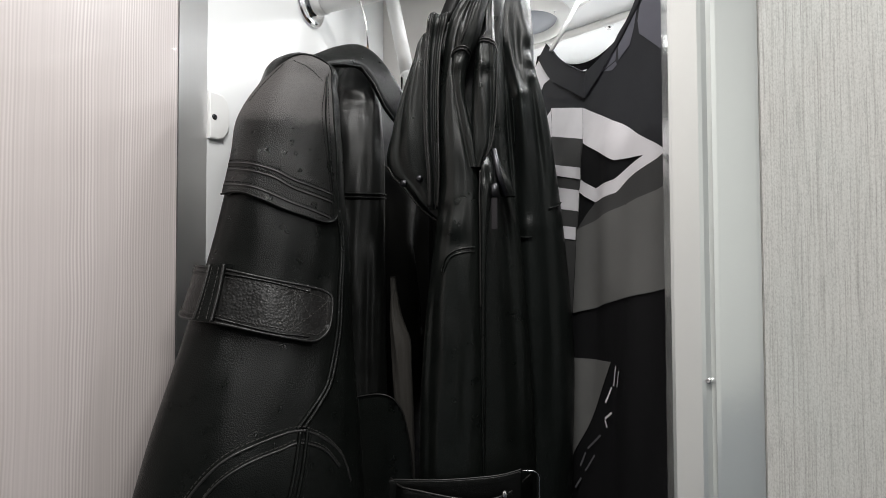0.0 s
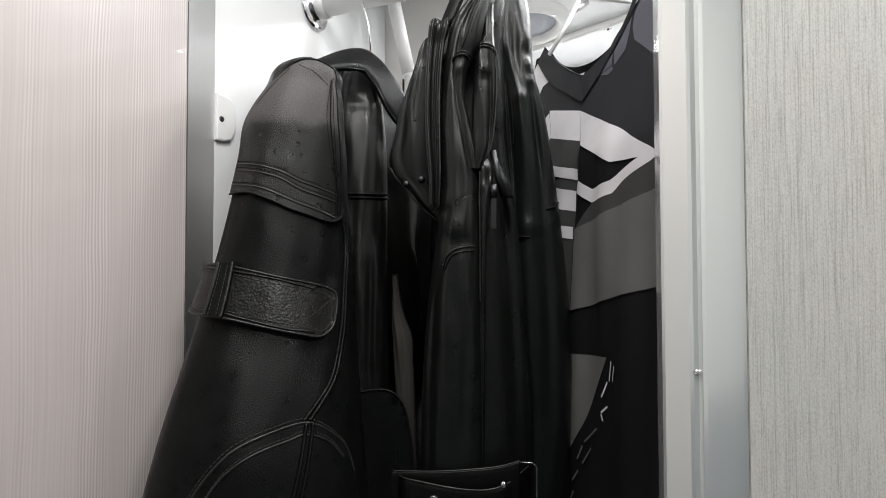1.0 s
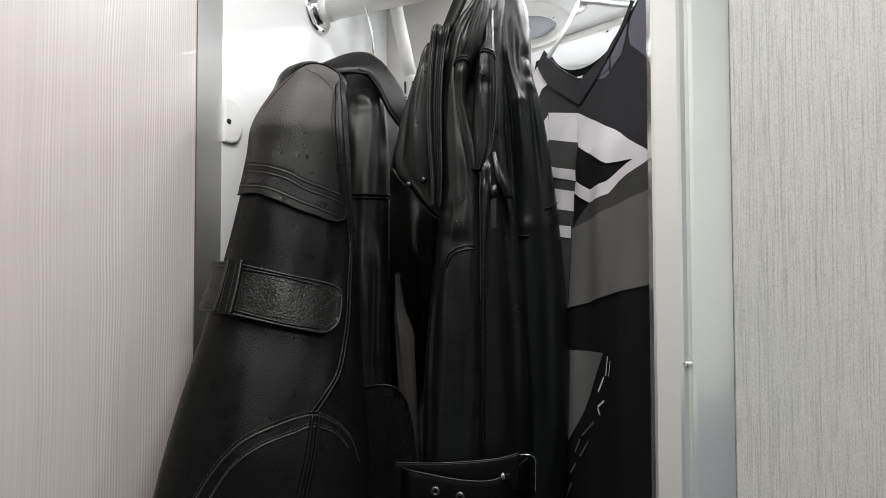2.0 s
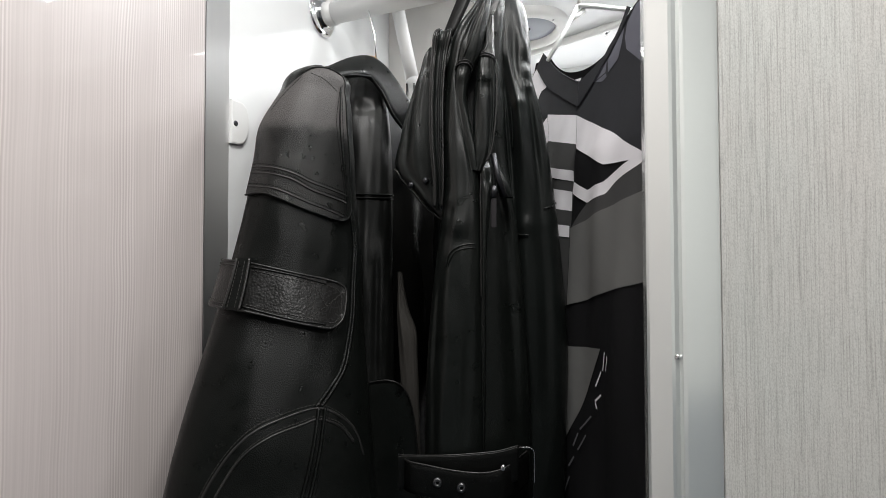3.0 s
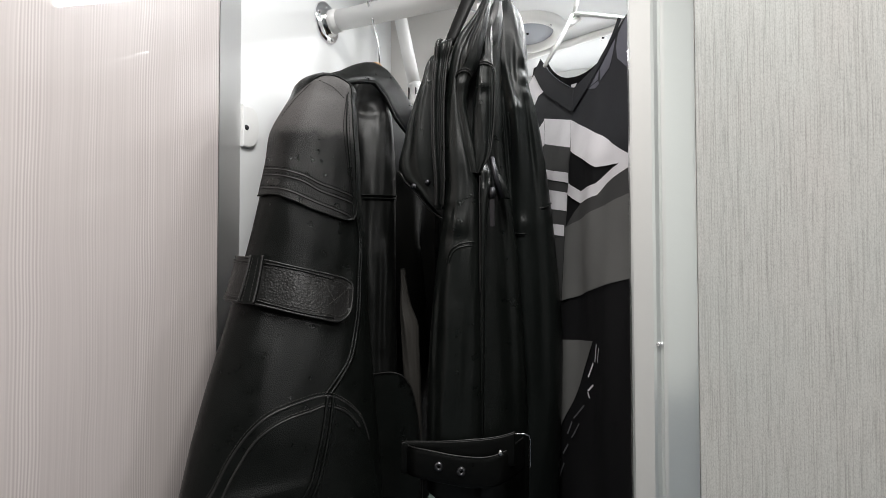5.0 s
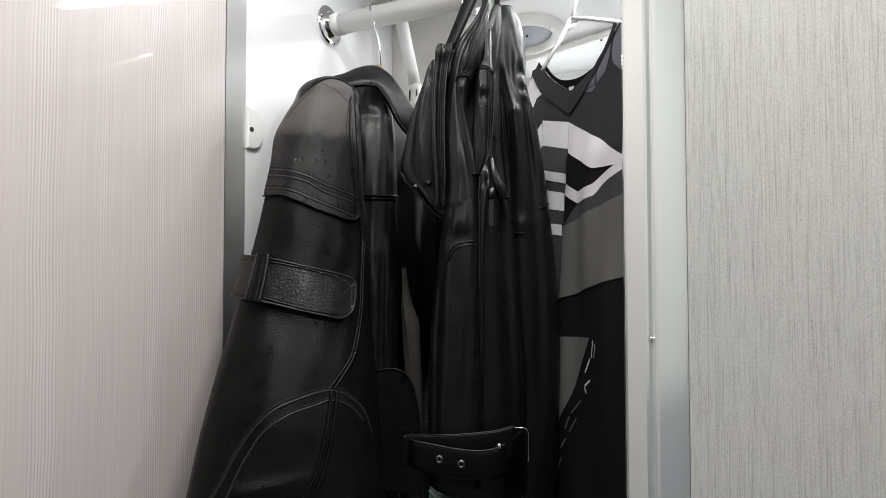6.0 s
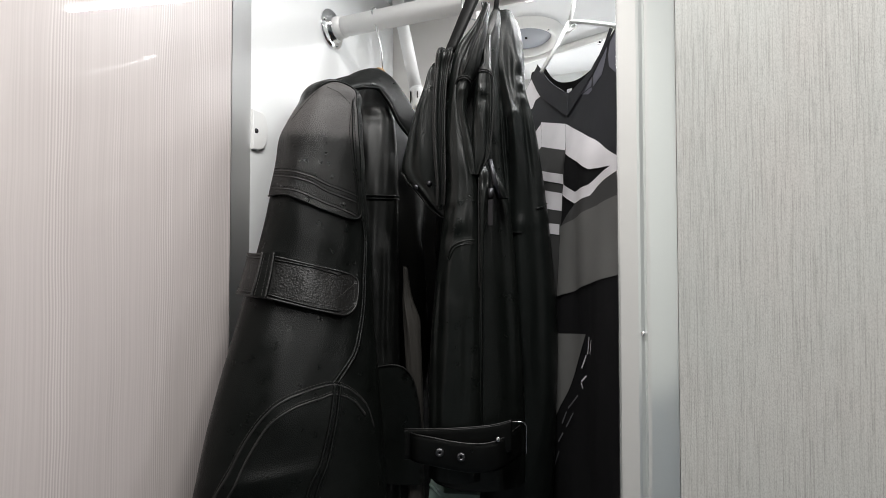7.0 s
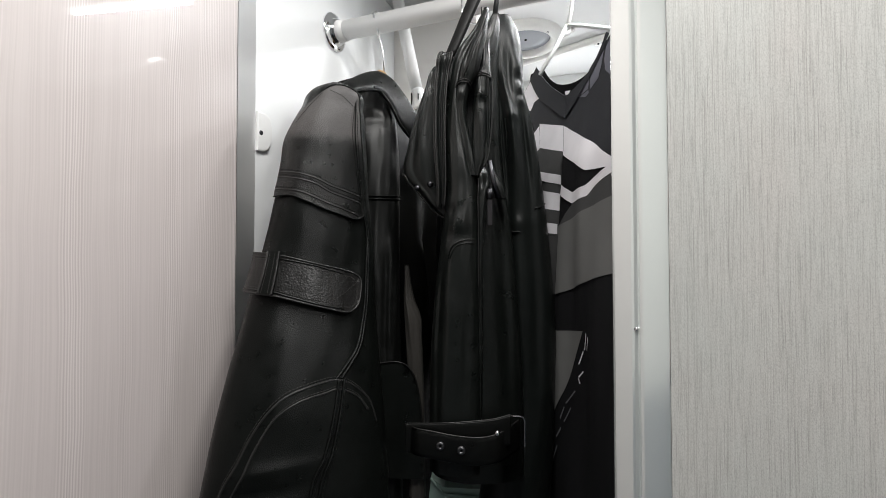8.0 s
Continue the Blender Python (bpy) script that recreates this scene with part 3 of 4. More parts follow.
def jersey_at(w, z, lift=0.0):
    w, z = np.broadcast_arrays(np.asarray(w, float), np.asarray(z, float))
    d = lift + 0.0030 * np.sin(60 * w + 8 * (z - 1.4)) * np.clip((1.66 - z) * 4, 0, 1) + 0.0015 * np.sin(140 * w - 12 * z) * np.clip((1.66 - z) * 8, 0, 1)
    d = d - 0.18 * np.clip(z - 1.56, 0, 1)
    return np.array((0.0, 0.468, 0.0)) + w[..., None] * JW + d[..., None] * JN + z[..., None] * np.array((0, 0, 1.0))


def clip(poly, axis, value, keep_above):
    out = []
    for (a, b) in zip(poly, poly[1:] + poly[:1]):
        ia, ib = (a[axis] >= value) == keep_above, (b[axis] >= value) == keep_above
        if ia:
            out.append(a)
        if ia != ib:
            k = (value - a[axis]) / (b[axis] - a[axis])
            out.append((a[0] + k * (b[0] - a[0]), a[1] + k * (b[1] - a[1])))
    return out


def cells(poly, du, dv):
    """Cut a flat outline into small cells, so that it can follow a bent surface."""
    us, vs = [p[0] for p in poly], [p[1] for p in poly]
    out = []
    for i in range(int(math.floor(min(us) / du)), int(math.floor(max(us) / du)) + 1):
        col = clip(clip(poly, 0, i * du, True), 0, (i + 1) * du, False)
        if len(col) < 3:
            continue
        for j in range(int(math.floor(min(vs) / dv)), int(math.floor(max(vs) / dv)) + 1):
            c = clip(clip(col, 1, j * dv, True), 1, (j + 1) * dv, False)
            if len(c) > 2 and abs(sum(a[0] * b[1] - a[1] * b[0] for a, b in zip(c, c[1:] + c[:1]))) > du * dv * 1e-3:
                out.append(c)
    return out


def along(path, step, closed=False):
    """Points at even steps along a flat path, its corners slightly rounded by sampling."""
    pts = list(path) + ([path[0]] if closed else [])
    out = []
    for a, b in zip(pts, pts[1:]):
        n = max(1, int(math.hypot(b[0] - a[0], b[1] - a[1]) / step))
        out += [(a[0] + (b[0] - a[0]) * k / n, a[1] + (b[1] - a[1]) * k / n) for k in range(n)]
    return out if closed else out + [pts[-1]]


def curve2(path, n=8, closed=False):
    """A smooth flat curve through the corners of a path."""
    p = list(path)
    m = len(p)
    out = []
    for i in range(m if closed else m - 1):
        q = [p[(i + k) % m] if closed else p[min(max(i + k, 0), m - 1)] for k in (-1, 0, 1, 2)]
        for j in range(n):
            u = j / n
            out.append(tuple(0.5 * (2 * q[1][k] + (q[2][k] - q[0][k]) * u + (2 * q[0][k] - 5 * q[1][k] + 4 * q[2][k] - q[3][k]) * u * u
                                    + (3 * q[1][k] - q[0][k] - 3 * q[2][k] + q[3][k]) * u ** 3) for k in (0, 1)))
    return out if closed else out + [p[-1]]


def curve3(path, n=6):
    xy, xz = curve2([(a[0], a[1]) for a in path], n), curve2([(a[0], a[2]) for a in path], n)
    return [Vector((q[0], q[1], r[1])) for q, r in zip(xy, xz)]


def patch(name, at, poly, lift, mat, parent, label="", du=0.006, dv=0.006, skirt=True):
    """A flat-cut piece of material laid on a bent surface, with an edge down to it."""
    verts, faces, seen = [], [], {}

    def vert(p, h):
        key = (round(p[0], 6), round(p[1], 6), h)
        if key not in seen:
            seen[key] = len(verts)
            verts.append(at(p[0], p[1], h))
        return seen[key]
    for tri in tessellate_polygon([[Vector((*p, 0)) for p in poly]]):
        for c in cells([tuple(poly[k]) for k in tri], du, dv):
            f = tuple(dict.fromkeys(vert(p, lift) for p in c))
            if len(f) > 2:
                faces.append(f)
    if skirt:
        edge = along(poly, min(du, dv), True)
        for a, b in zip(edge, edge[1:] + edge[:1]):
            faces.append(tuple(dict.fromkeys((vert(a, lift), vert(b, lift), vert(b, -0.001), vert(a, -0.001)))))
    return piece(name, verts, [f for f in faces if len(f) > 2], mat, parent, label)




# ---- sewn details ----
def seam(name, at, path, lift, radius, mat, parent, label="", smooth=8, flat=1.0):
    pts = [at(s, z, lift + 0.0006) for s, z in curve2(path, smooth)]
    return tube(name, pts, radius * 1.1, mat, parent, label, sides=6, flat=flat)


def stitch(name, at, paths, lift, parent, mat=None, step=0.0038, size=0.0024, thick=0.00036):
    """Rows of short thread dashes along paths on a surface, joined as one sewn line."""
    verts, faces = [], []
    for path in paths:
        pts = [Vector(at(s, z, lift)) for s, z in curve2(path, 24)]
        run, nxt = 0.0, 0.0
        for a, b in zip(pts, pts[1:]):
            d = (b - a).length
            while d > 1e-7 and nxt < run + d:
                p = a.lerp(b, (nxt - run) / d)
                v, f = tube_data([p, p + (b - a).normalized() * size], thick, 5)
                faces += [tuple(i + len(verts) for i in q) for q in f]
                verts += v
                nxt += step
            run += d
    return piece(name, verts, faces, mat or THREAD, parent, smooth=False)


def band(name, top, low, thick, mat, parent, label="", sides=12, smooth=6):
    """A folded strip of leather between an upper and a lower edge, with a rounded section."""
    hi, lo = curve3(top, smooth), curve3(low, smooth)
    verts, faces, n = [], [], len(hi)
    for i, (a, b) in enumerate(zip(hi, lo)):
        run = (hi[min(i + 1, n - 1)] - hi[max(i - 1, 0)]).normalized()
        out = run.cross(a - b).normalized()
        mid, half = (a + b) / 2, (a - b) / 2
        for k in range(sides):
            g = 2 * math.pi * k / sides
            c, s = math.cos(g), math.sin(g)
            verts.append(mid + half * math.copysign(abs(c) ** 0.6, c) + out * thick * math.copysign(abs(s) ** 0.6, s))
    for i in range(n - 1):
        for k in range(sides):
            j = (k + 1) % sides
            faces.append((i * sides + k, i * sides + j, (i + 1) * sides + j, (i + 1) * sides + k))
    faces += [tuple(range(sides)), tuple(range((n - 1) * sides, n * sides))]
    return piece(name, verts, faces, mat, parent, label)


# ---- first jacket: padded sleeve ----
at1 = SLEEVE1.at
PAD = [(0.152, 1.642), (0.212, 1.651), (0.282, 1.647), (0.326, 1.638), (0.340, 1.585), (0.348, 1.5365), (0.358, 1.500), (0.336, 1.4885), (0.284, 1.4885),
       (0.228, 1.496), (0.158, 1.5065), (0.100, 1.5118), (0.010, 1.512), (0.004, 1.535), (0.004, 1.572), (0.030, 1.594), (0.075, 1.622)]
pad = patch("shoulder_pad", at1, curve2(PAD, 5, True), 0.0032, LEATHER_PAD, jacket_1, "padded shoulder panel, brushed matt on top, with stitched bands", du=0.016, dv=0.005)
seam("piping", at1, [(0.004, 1.512), (0.034, 1.5118), (0.1, 1.5118), (0.158, 1.5065), (0.228, 1.4961), (0.284, 1.4883), (0.325, 1.487), (0.352, 1.4948), (0.354, 1.52), (0.346, 1.57), (0.336, 1.625), (0.31, 1.645), (0.25, 1.652), (0.19, 1.651), (0.15, 1.644)],
     0.0026, 0.0009, LEATHER, pad)
LINES = [[(0.012, 1.5440), (0.12, 1.5404), (0.186, 1.5352), (0.252, 1.5248), (0.336, 1.517)], [(0.012, 1.5380), (0.124, 1.5339), (0.188, 1.5287), (0.252, 1.517), (0.336, 1.5091)],
         [(0.012, 1.5235), (0.132, 1.5196), (0.198, 1.5118), (0.256, 1.5026), (0.324, 1.4935)]]
for line in LINES:
    seam("welt", at1, [(s, z - 0.0030) for s, z in line], 0.0024, 0.0010, LEATHER_EDGE, pad)
stitch("stitching", at1, LINES + [
    [(0.3, 1.6263), (0.294, 1.5951), (0.312, 1.5482), (0.328, 1.5144), (0.324, 1.4935)], [(0.31, 1.6355), (0.32, 1.5977), (0.328, 1.5495), (0.342, 1.5144)],
    [(0.140, 1.6368), (0.110, 1.6263), (0.086, 1.6133), (0.066, 1.599)], [(0.176, 1.642), (0.234, 1.6368), (0.294, 1.625)]], 0.0034, pad)
seam("welt", at1, [(0.305, 1.632), (0.307, 1.596), (0.320, 1.549), (0.336, 1.514), (0.335, 1.494)], 0.0030, 0.0008, LEATHER, pad)

STRAP = [(-0.03, 1.4455), (0.014, 1.4450), (0.112, 1.4427), (0.206, 1.4336), (0.276, 1.4245), (0.306, 1.4193), (0.320, 1.4115), (0.316, 1.3893), (0.302, 1.3802), (0.280, 1.3776),
         (0.232, 1.3854), (0.166, 1.3946), (0.108, 1.3998), (0.01, 1.4024), (-0.03, 1.403)]
strap = patch("sleeve_strap", at1, STRAP, 0.0085, LEATHER_STRAP, jacket_1, "stitched leather adjuster strap with a rounded tip", du=0.016, dv=0.005)
seam("piping", at1, STRAP, 0.0080, 0.0011, LEATHER_EDGE, strap, smooth=5)
INSET = [(-0.02, 1.4395), (0.012, 1.4390), (0.116, 1.4362), (0.208, 1.4271), (0.272, 1.4193), (0.298, 1.4141), (0.308, 1.4063), (0.306, 1.3893), (0.292, 1.3828), (0.276, 1.3841), (0.230, 1.3920), (0.168, 1.3998), (0.102, 1.4063), (-0.02, 1.4089)]
stitch("stitching", at1, [INSET, [(0.250, 1.4232), (0.244, 1.3893)], [(0.256, 1.4232), (0.250, 1.3893)], [(0.246, 1.3893), (0.304, 1.4089)], [(0.250, 1.4219), (0.272, 1.4011)]], 0.0090, strap, THREAD_GREY)
seam("groove_edge", at1, [(-0.02, 1.4420), (0.114, 1.4388), (0.208, 1.4310), (0.272, 1.4206)], 0.0083, 0.0009, LEATHER_STRAP, strap)
seam("groove_edge", at1, [(-0.02, 1.4060), (0.104, 1.4037), (0.168, 1.3972), (0.230, 1.3880), (0.276, 1.3815)], 0.0083, 0.0009, LEATHER_STRAP, strap)
loop = patch("strap_loop", at1, [(0.090, 1.4466), (0.124, 1.4466), (0.126, 1.3998), (0.088, 1.4011)], 0.0130, LEATHER, jacket_1, "narrow stitched leather keeper loop", du=0.008, dv=0.004)
seam("piping", at1, [(0.090, 1.4466), (0.090, 1.4232), (0.088, 1.4011)], 0.0126, 0.0011, LEATHER_EDGE, loop)
seam("piping", at1, [(0.124, 1.4466), (0.126, 1.4219), (0.126, 1.3998)], 0.0126, 0.0011, LEATHER_EDGE, loop)
stitch("stitching", at1, [[(0.098, 1.4440), (0.098, 1.4011)], [(0.114, 1.4440), (0.116, 1.4011)]], 0.0134, loop, THREAD_GREY)

ARC1 = [(0.085, 1.16), (0.098, 1.2188), (0.122, 1.2461), (0.138, 1.2656), (0.162, 1.2865), (0.190, 1.2995), (0.232, 1.3060), (0.276, 1.3073), (0.314, 1.2956), (0.346, 1.2787)]
elbow = patch("elbow_pad", at1, curve2(ARC1 + [(0.372, 1.2357), (0.40, 1.15)], 4) + [(0.085, 1.15)], 0.0060, LEATHER, jacket_1, "padded oval elbow panel", du=0.016, dv=0.006)
seam("piping", at1, ARC1 + [(0.364, 1.2552)], 0.0050, 0.0011, LEATHER_EDGE, elbow)
ARC2 = [(0.112, 1.17), (0.120, 1.2123), (0.136, 1.2370), (0.154, 1.2591), (0.178, 1.2813), (0.212, 1.2930), (0.252, 1.2969), (0.276, 1.2982), (0.312, 1.2878), (0.338, 1.2709)]
seam("piping", at1, ARC2, 0.0056, 0.0010, LEATHER_EDGE, elbow)
stitch("stitching", at1, [[(s, z + 0.0026) for s, z in ARC2], [(s - 0.002, z + 0.0035) for s, z in ARC1]], 0.0063, elbow, THREAD_GREY)
SEAM = [(0.365, 1.50), (0.380, 1.47), (0.368, 1.4297), (0.360, 1.3815), (0.338, 1.3425), (0.306, 1.3216), (0.284, 1.3073), (0.278, 1.2774), (0.266, 1.2409), (0.252, 1.2123), (0.245, 1.16)]
for shift, lift in ((0.0, 0.0008), (-0.010, 0.0008)):
    low = [(s + shift, z) for s, z in SEAM]
    seam("seam", at1, low[:7], lift, 0.0017, LEATHER, jacket_1)
    seam("seam", at1, low[6:], lift + 0.0058, 0.0015, LEATHER, jacket_1)
stitch("stitching", at1, [[(s - 0.005, z) for s, z in SEAM[:7]]], 0.0022, jacket_1)
stitch("stitching", at1, [[(s - 0.005, z) for s, z in SEAM[6:]], [(s + 0.007, z) for s, z in SEAM[6:]]], 0.0068, jacket_1)

# body, collar
for z in (1.5290, 1.5245):
    seam("seam", ROLL1.at, [(0.0, z), (0.12, z), (0.25, z - 0.001), (0.38, z), (0.5, z + 0.002)], 0.0004, 0.0011, LEATHER, jacket_1)
FACING = [(-0.1058, 1.2846), (-0.0654, 1.2931), (-0.0477, 1.2917), (-0.0372, 1.2839), (-0.0292, 1.2698), (-0.0236, 1.2461), (-0.0204, 1.2225), (-0.0180, 1.1911), (-0.017, 1.13)]


def flat1(w, z, lift=0.0):
    """The flat hanging front of the first jacket, seen below its paler strip."""
    a = math.radians(17)
    w, z = np.broadcast_arrays(np.asarray(w, float), np.asarray(z, float))
    d = 0.012 + lift + 0.002 * np.sin(60 * w + 9 * z)
    return np.array((-0.200, 0.500, 0.0)) + w[..., None] * np.array((math.cos(a), math.sin(a), 0)) + d[..., None] * np.array((math.sin(a), -math.cos(a), 0)) + z[..., None] * np.array((0, 0, 1.0))


under_front = patch("under_front", flat1, curve2(FACING, 5) + [(-0.1058, 1.13)], 0.0, LEATHER_SOFT, jacket_1, "dark lower front with a piped curved edge", du=0.012, dv=0.012)
seam("front_edge", flat1, FACING, 0.0005, 0.0009, LEATHER_EDGE, under_front)
collar_top = [(-0.303, 0.392, 1.660), (-0.298, 0.409, 1.672), (-0.297, 0.451, 1.700), (-0.289, 0.485, 1.7165), (-0.274, 0.501, 1.7100), (-0.256, 0.508, 1.687), (-0.238, 0.515, 1.656), (-0.232, 0.519, 1.638)]
collar_low = [(-0.296, 0.392, 1.650), (-0.282, 0.400, 1.654), (-0.277, 0.430, 1.668), (-0.271, 0.460, 1.676), (-0.262, 0.474, 1.660), (-0.252, 0.484, 1.634), (-0.244, 0.500, 1.618), (-0.240, 0.510, 1.614)]
tube("collar_edge", [Vector(p) + Vector((0.003, -0.003, 0)) for p in collar_low[1:]], 0.0016, LEATHER, jacket_1, sides=8)
band("collar", collar_top, collar_low, 0.0055, LEATHER, jacket_1, "turned-down leather collar")
band("collar_stand", [(-0.340, 0.46, 1.700), (-0.325, 0.50, 1.722), (-0.312, 0.535, 1.732), (-0.296, 0.555, 1.722), (-0.276, 0.56, 1.700)], [(-0.330, 0.45, 1.66), (-0.315, 0.49, 1.67), (-0.300, 0.525, 1.67), (-0.284, 0.545, 1.66), (-0.268, 0.55, 1.645)], 0.006, LEATHER, jacket_1)

# ---- second jacket ----
atl, atz, atf, ats = LAPEL2.at, ZIPBAND2.at, FRONT2.at, SLEEVE2.at
atc, atd, atr, atu = FOLD2.at, FOLDLOW2.at, LAPELR2.at, UNDER2.at
for side in (0.095, 0.165, 0.375):
    seam("welt", atz, [(side, 1.690), (side, 1.660), (side, 1.610), (side, 1.550), (side, 1.5005)], 0.0006, 0.0011, LEATHER_EDGE, lapel)
    stitch("stitching", atz, [[(side + 0.03, z) for z in (1.688, 1.660, 1.610, 1.550, 1.503)]], 0.0003, lapel)
seam("zip_tape", atz, [(0.27, z) for z in (1.688, 1.660, 1.610, 1.550, 1.502)], 0.0002, 0.0012, BLACK_PLASTIC, lapel, "dark zip teeth")
FLAP = [(0.005, 1.5452), (0.06, 1.5412), (0.055, 1.5325), (0.05, 1.5215), (0.048, 1.5060), (0.05, 1.4960), (0.10, 1.4900), (0.2, 1.4885)]
seam("flap_edge", atl, FLAP, 0.0008, 0.0012, LEATHER_EDGE, lapel_left)
stitch("stitching", atl, [[(s + 0.03, z + 0.003) for s, z in FLAP[1:6]]], 0.0006, lapel_left)
for s, z in ((0.235, 1.5300), (0.10, 1.5265)):
    a, b = Vector(atl(s, z, 0.0)), Vector(atl(s, z, 0.006))
    turned("snap", [(0.0, 0.0040), (0.002, 0.0038), (0.0030, 0.0028), (0.0036, 0.0012), (0.0037, 0.0)], a, b - a, DARK_STEEL, lapel_left, "dark metal snap button", sides=16)
for place in ((-0.2015, 0.4135, 1.5335), (-0.1735, 0.4160, 1.5200)):
    turned("snap", [(0.0, 0.0040), (0.002, 0.0038), (0.0030, 0.0028), (0.0036, 0.0012), (0.0037, -0.004)], place, (0.2, -0.95, 0.2), DARK_STEEL, lapel_left, "dark metal snap button", sides=16)
# collar and lapel piping, with cross seams
seam("piping", atc, [(0.30, 1.738), (0.27, 1.722), (0.25, 1.704), (0.24, 1.686), (0.23, 1.668), (0.20, 1.655)], 0.0004, 0.0008, LEATHER_EDGE, collar_fold)
stitch("stitching", atc, [[(0.34, 1.735), (0.31, 1.720), (0.29, 1.704), (0.28, 1.686), (0.27, 1.670)]], 0.0004, collar_fold)
for z in (1.6512, 1.6485):
    seam("seam", atd, [(0.06, z - 0.003), (0.15, z), (0.25, z + 0.0005), (0.36, z - 0.002), (0.44, z - 0.005)], 0.0005, 0.0007, LEATHER_EDGE, jacket_2)
for z in (1.6600, 1.6572):
    seam("seam", atr, [(0.10, z), (0.2, z + 0.0015), (0.3, z), (0.40, z - 0.004), (0.46, z - 0.008)], 0.0005, 0.0007, LEATHER_EDGE, upper_lapel)
seam("piping", atr, [(0.45, 1.652), (0.44, 1.630), (0.44, 1.605), (0.44, 1.580), (0.43, 1.560), (0.40, 1.548)], 0.0005, 0.0009, LEATHER_EDGE, upper_lapel)
tube("piping", [(-0.1090, 0.4170, 1.7430), (-0.1075, 0.4165, 1.7150), (-0.1060, 0.4160, 1.6880), (-0.1060, 0.4155, 1.6700), (-0.1085, 0.4140, 1.6640), (-0.1130, 0.4130, 1.6625)], 0.0010, LEATHER_EDGE, jacket_2, sides=8)
# front seams
seam("seam", atu, [(0.16, 1.535), (0.12, 1.515), (0.13, 1.49), (0.13, 1.44), (0.14, 1.405)], 0.0002, 0.0009, LEATHER_EDGE, jacket_2)
stitch("stitching", atu, [[(0.22, 1.532), (0.18, 1.515), (0.19, 1.49), (0.19, 1.44)]], 0.0002, jacket_2)
seam("seam", atf, [(0.40, 1.44), (0.405, 1.38), (0.41, 1.30), (0.41, 1.20)], 0.0002, 0.0009, LEATHER_SOFT, jacket_2)
for d in (0.0, 0.0040):
    seam("seam", atf, [(0.17 + d * 3, 1.4380), (0.185 + d * 3, 1.4500 - d), (0.225, 1.4570 - d), (0.28, 1.4605 - d), (0.35, 1.4615 - d)], 0.0004, 0.0008, LEATHER_SOFT, jacket_2)
for path in ([(0.30, 1.5030), (0.36, 1.5060), (0.42, 1.5110)], [(0.12, 1.4740), (0.168, 1.4727), (0.206, 1.4727)], [(0.17, 1.622), (0.168, 1.60), (0.160, 1.575)], [(0.14, 1.47), (0.145, 1.40), (0.15, 1.30)]):
    seam("seam", ats, path, 0.0004, 0.0009, LEATHER_SOFT, jacket_2)

# zip and its pull
PULL, ZIP = Vector((-0.0992, 0.4158, 1.5083)), [(-0.1007, 0.4194, 1.5558), (-0.0964, 0.4216, 1.532), (-0.0896, 0.4246, 1.5103)]
tube("zip", ZIP, 0.0030, DARK_STEEL, jacket_2, "dark metal zip", sides=8)
pull = tube("zip_pull", [PULL + Vector((0, 0, 0.013)), PULL + Vector((0, 0, 0.001))], 0.0036, DARK_STEEL, jacket_2, "dark metal zip slider", sides=8)
bm = bmesh.new()
bmesh.ops.create_cube(bm, size=1)
for v in bm.verts:
    v.co = PULL + Vector((v.co.x * 0.0065, v.co.y * 0.0015 - v.co.x * 0.002, v.co.z * 0.030 - 0.015))
bmesh.ops.bevel(bm, geom=bm.edges[:], offset=0.0007, segments=2, affect="EDGES")
under(part("pull_tab", bm, DARK_STEEL), pull)

# belt with eyelets and buckle
belt_top = [(-0.2002, 0.400, 1.2375), (-0.1812, 0.3821, 1.2407), (-0.160, 0.3823, 1.2395), (-0.1381, 0.389, 1.2354), (-0.1164, 0.3956, 1.2333), (-0.0997, 0.4007, 1.2343), (-0.0865, 0.409, 1.2376), (-0.0780, 0.422, 1.2413), (-0.0701, 0.437, 1.2452)]
belt_low = [(-0.2002, 0.400, 1.2064), (-0.1812, 0.3821, 1.2086), (-0.160, 0.3823, 1.2072), (-0.1382, 0.389, 1.2032), (-0.1165, 0.3956, 1.2006), (-0.0998, 0.4007, 1.2017), (-0.0866, 0.4089, 1.2041), (-0.0781, 0.422, 1.2065), (-0.0703, 0.4369, 1.2096)]
belt = band("belt", belt_top, belt_low, 0.0022, LEATHER_BELT, jacket_2, "leather waist belt with eyelets")
tube("belt_edge", [p + Vector((0, -0.0015, 0)) for p in curve3(belt_top)], 0.0009, LEATHER_EDGE, belt)
belt_back_top = [(-0.1940, 0.384, 1.2434), (-0.1478, 0.3922, 1.2466), (-0.1098, 0.4038, 1.2500), (-0.0910, 0.4096, 1.2530), (-0.0752, 0.4150, 1.2578)]
band("belt_back", belt_back_top, [(x, y, z - 0.035) for x, y, z in belt_back_top], 0.0016, LEATHER_BELT, belt)
tube("belt_edge", curve3(belt_back_top), 0.0008, LEATHER_EDGE, belt)
for place in ((-0.150, 0.3822, 1.2237), (-0.1272, 0.3892, 1.2191)):
    aim = (0.32, -0.94, 0)
    turned("eyelet", [(0.0016, 0.0), (0.0018, 0.0012), (0.0028, 0.0018), (0.0042, 0.0014), (0.0048, 0.0004), (0.0048, -0.001)], place, aim, EYELET, belt, "nickel eyelet", sides=24)
turned("rivet", [(0.0, 0.002), (0.0018, 0.0018), (0.0030, 0.0008), (0.0032, -0.001)], (-0.0884, 0.4042, 1.2382), (0.3, -0.95, 0.1), STEEL, belt, "bright rivet", sides=16)
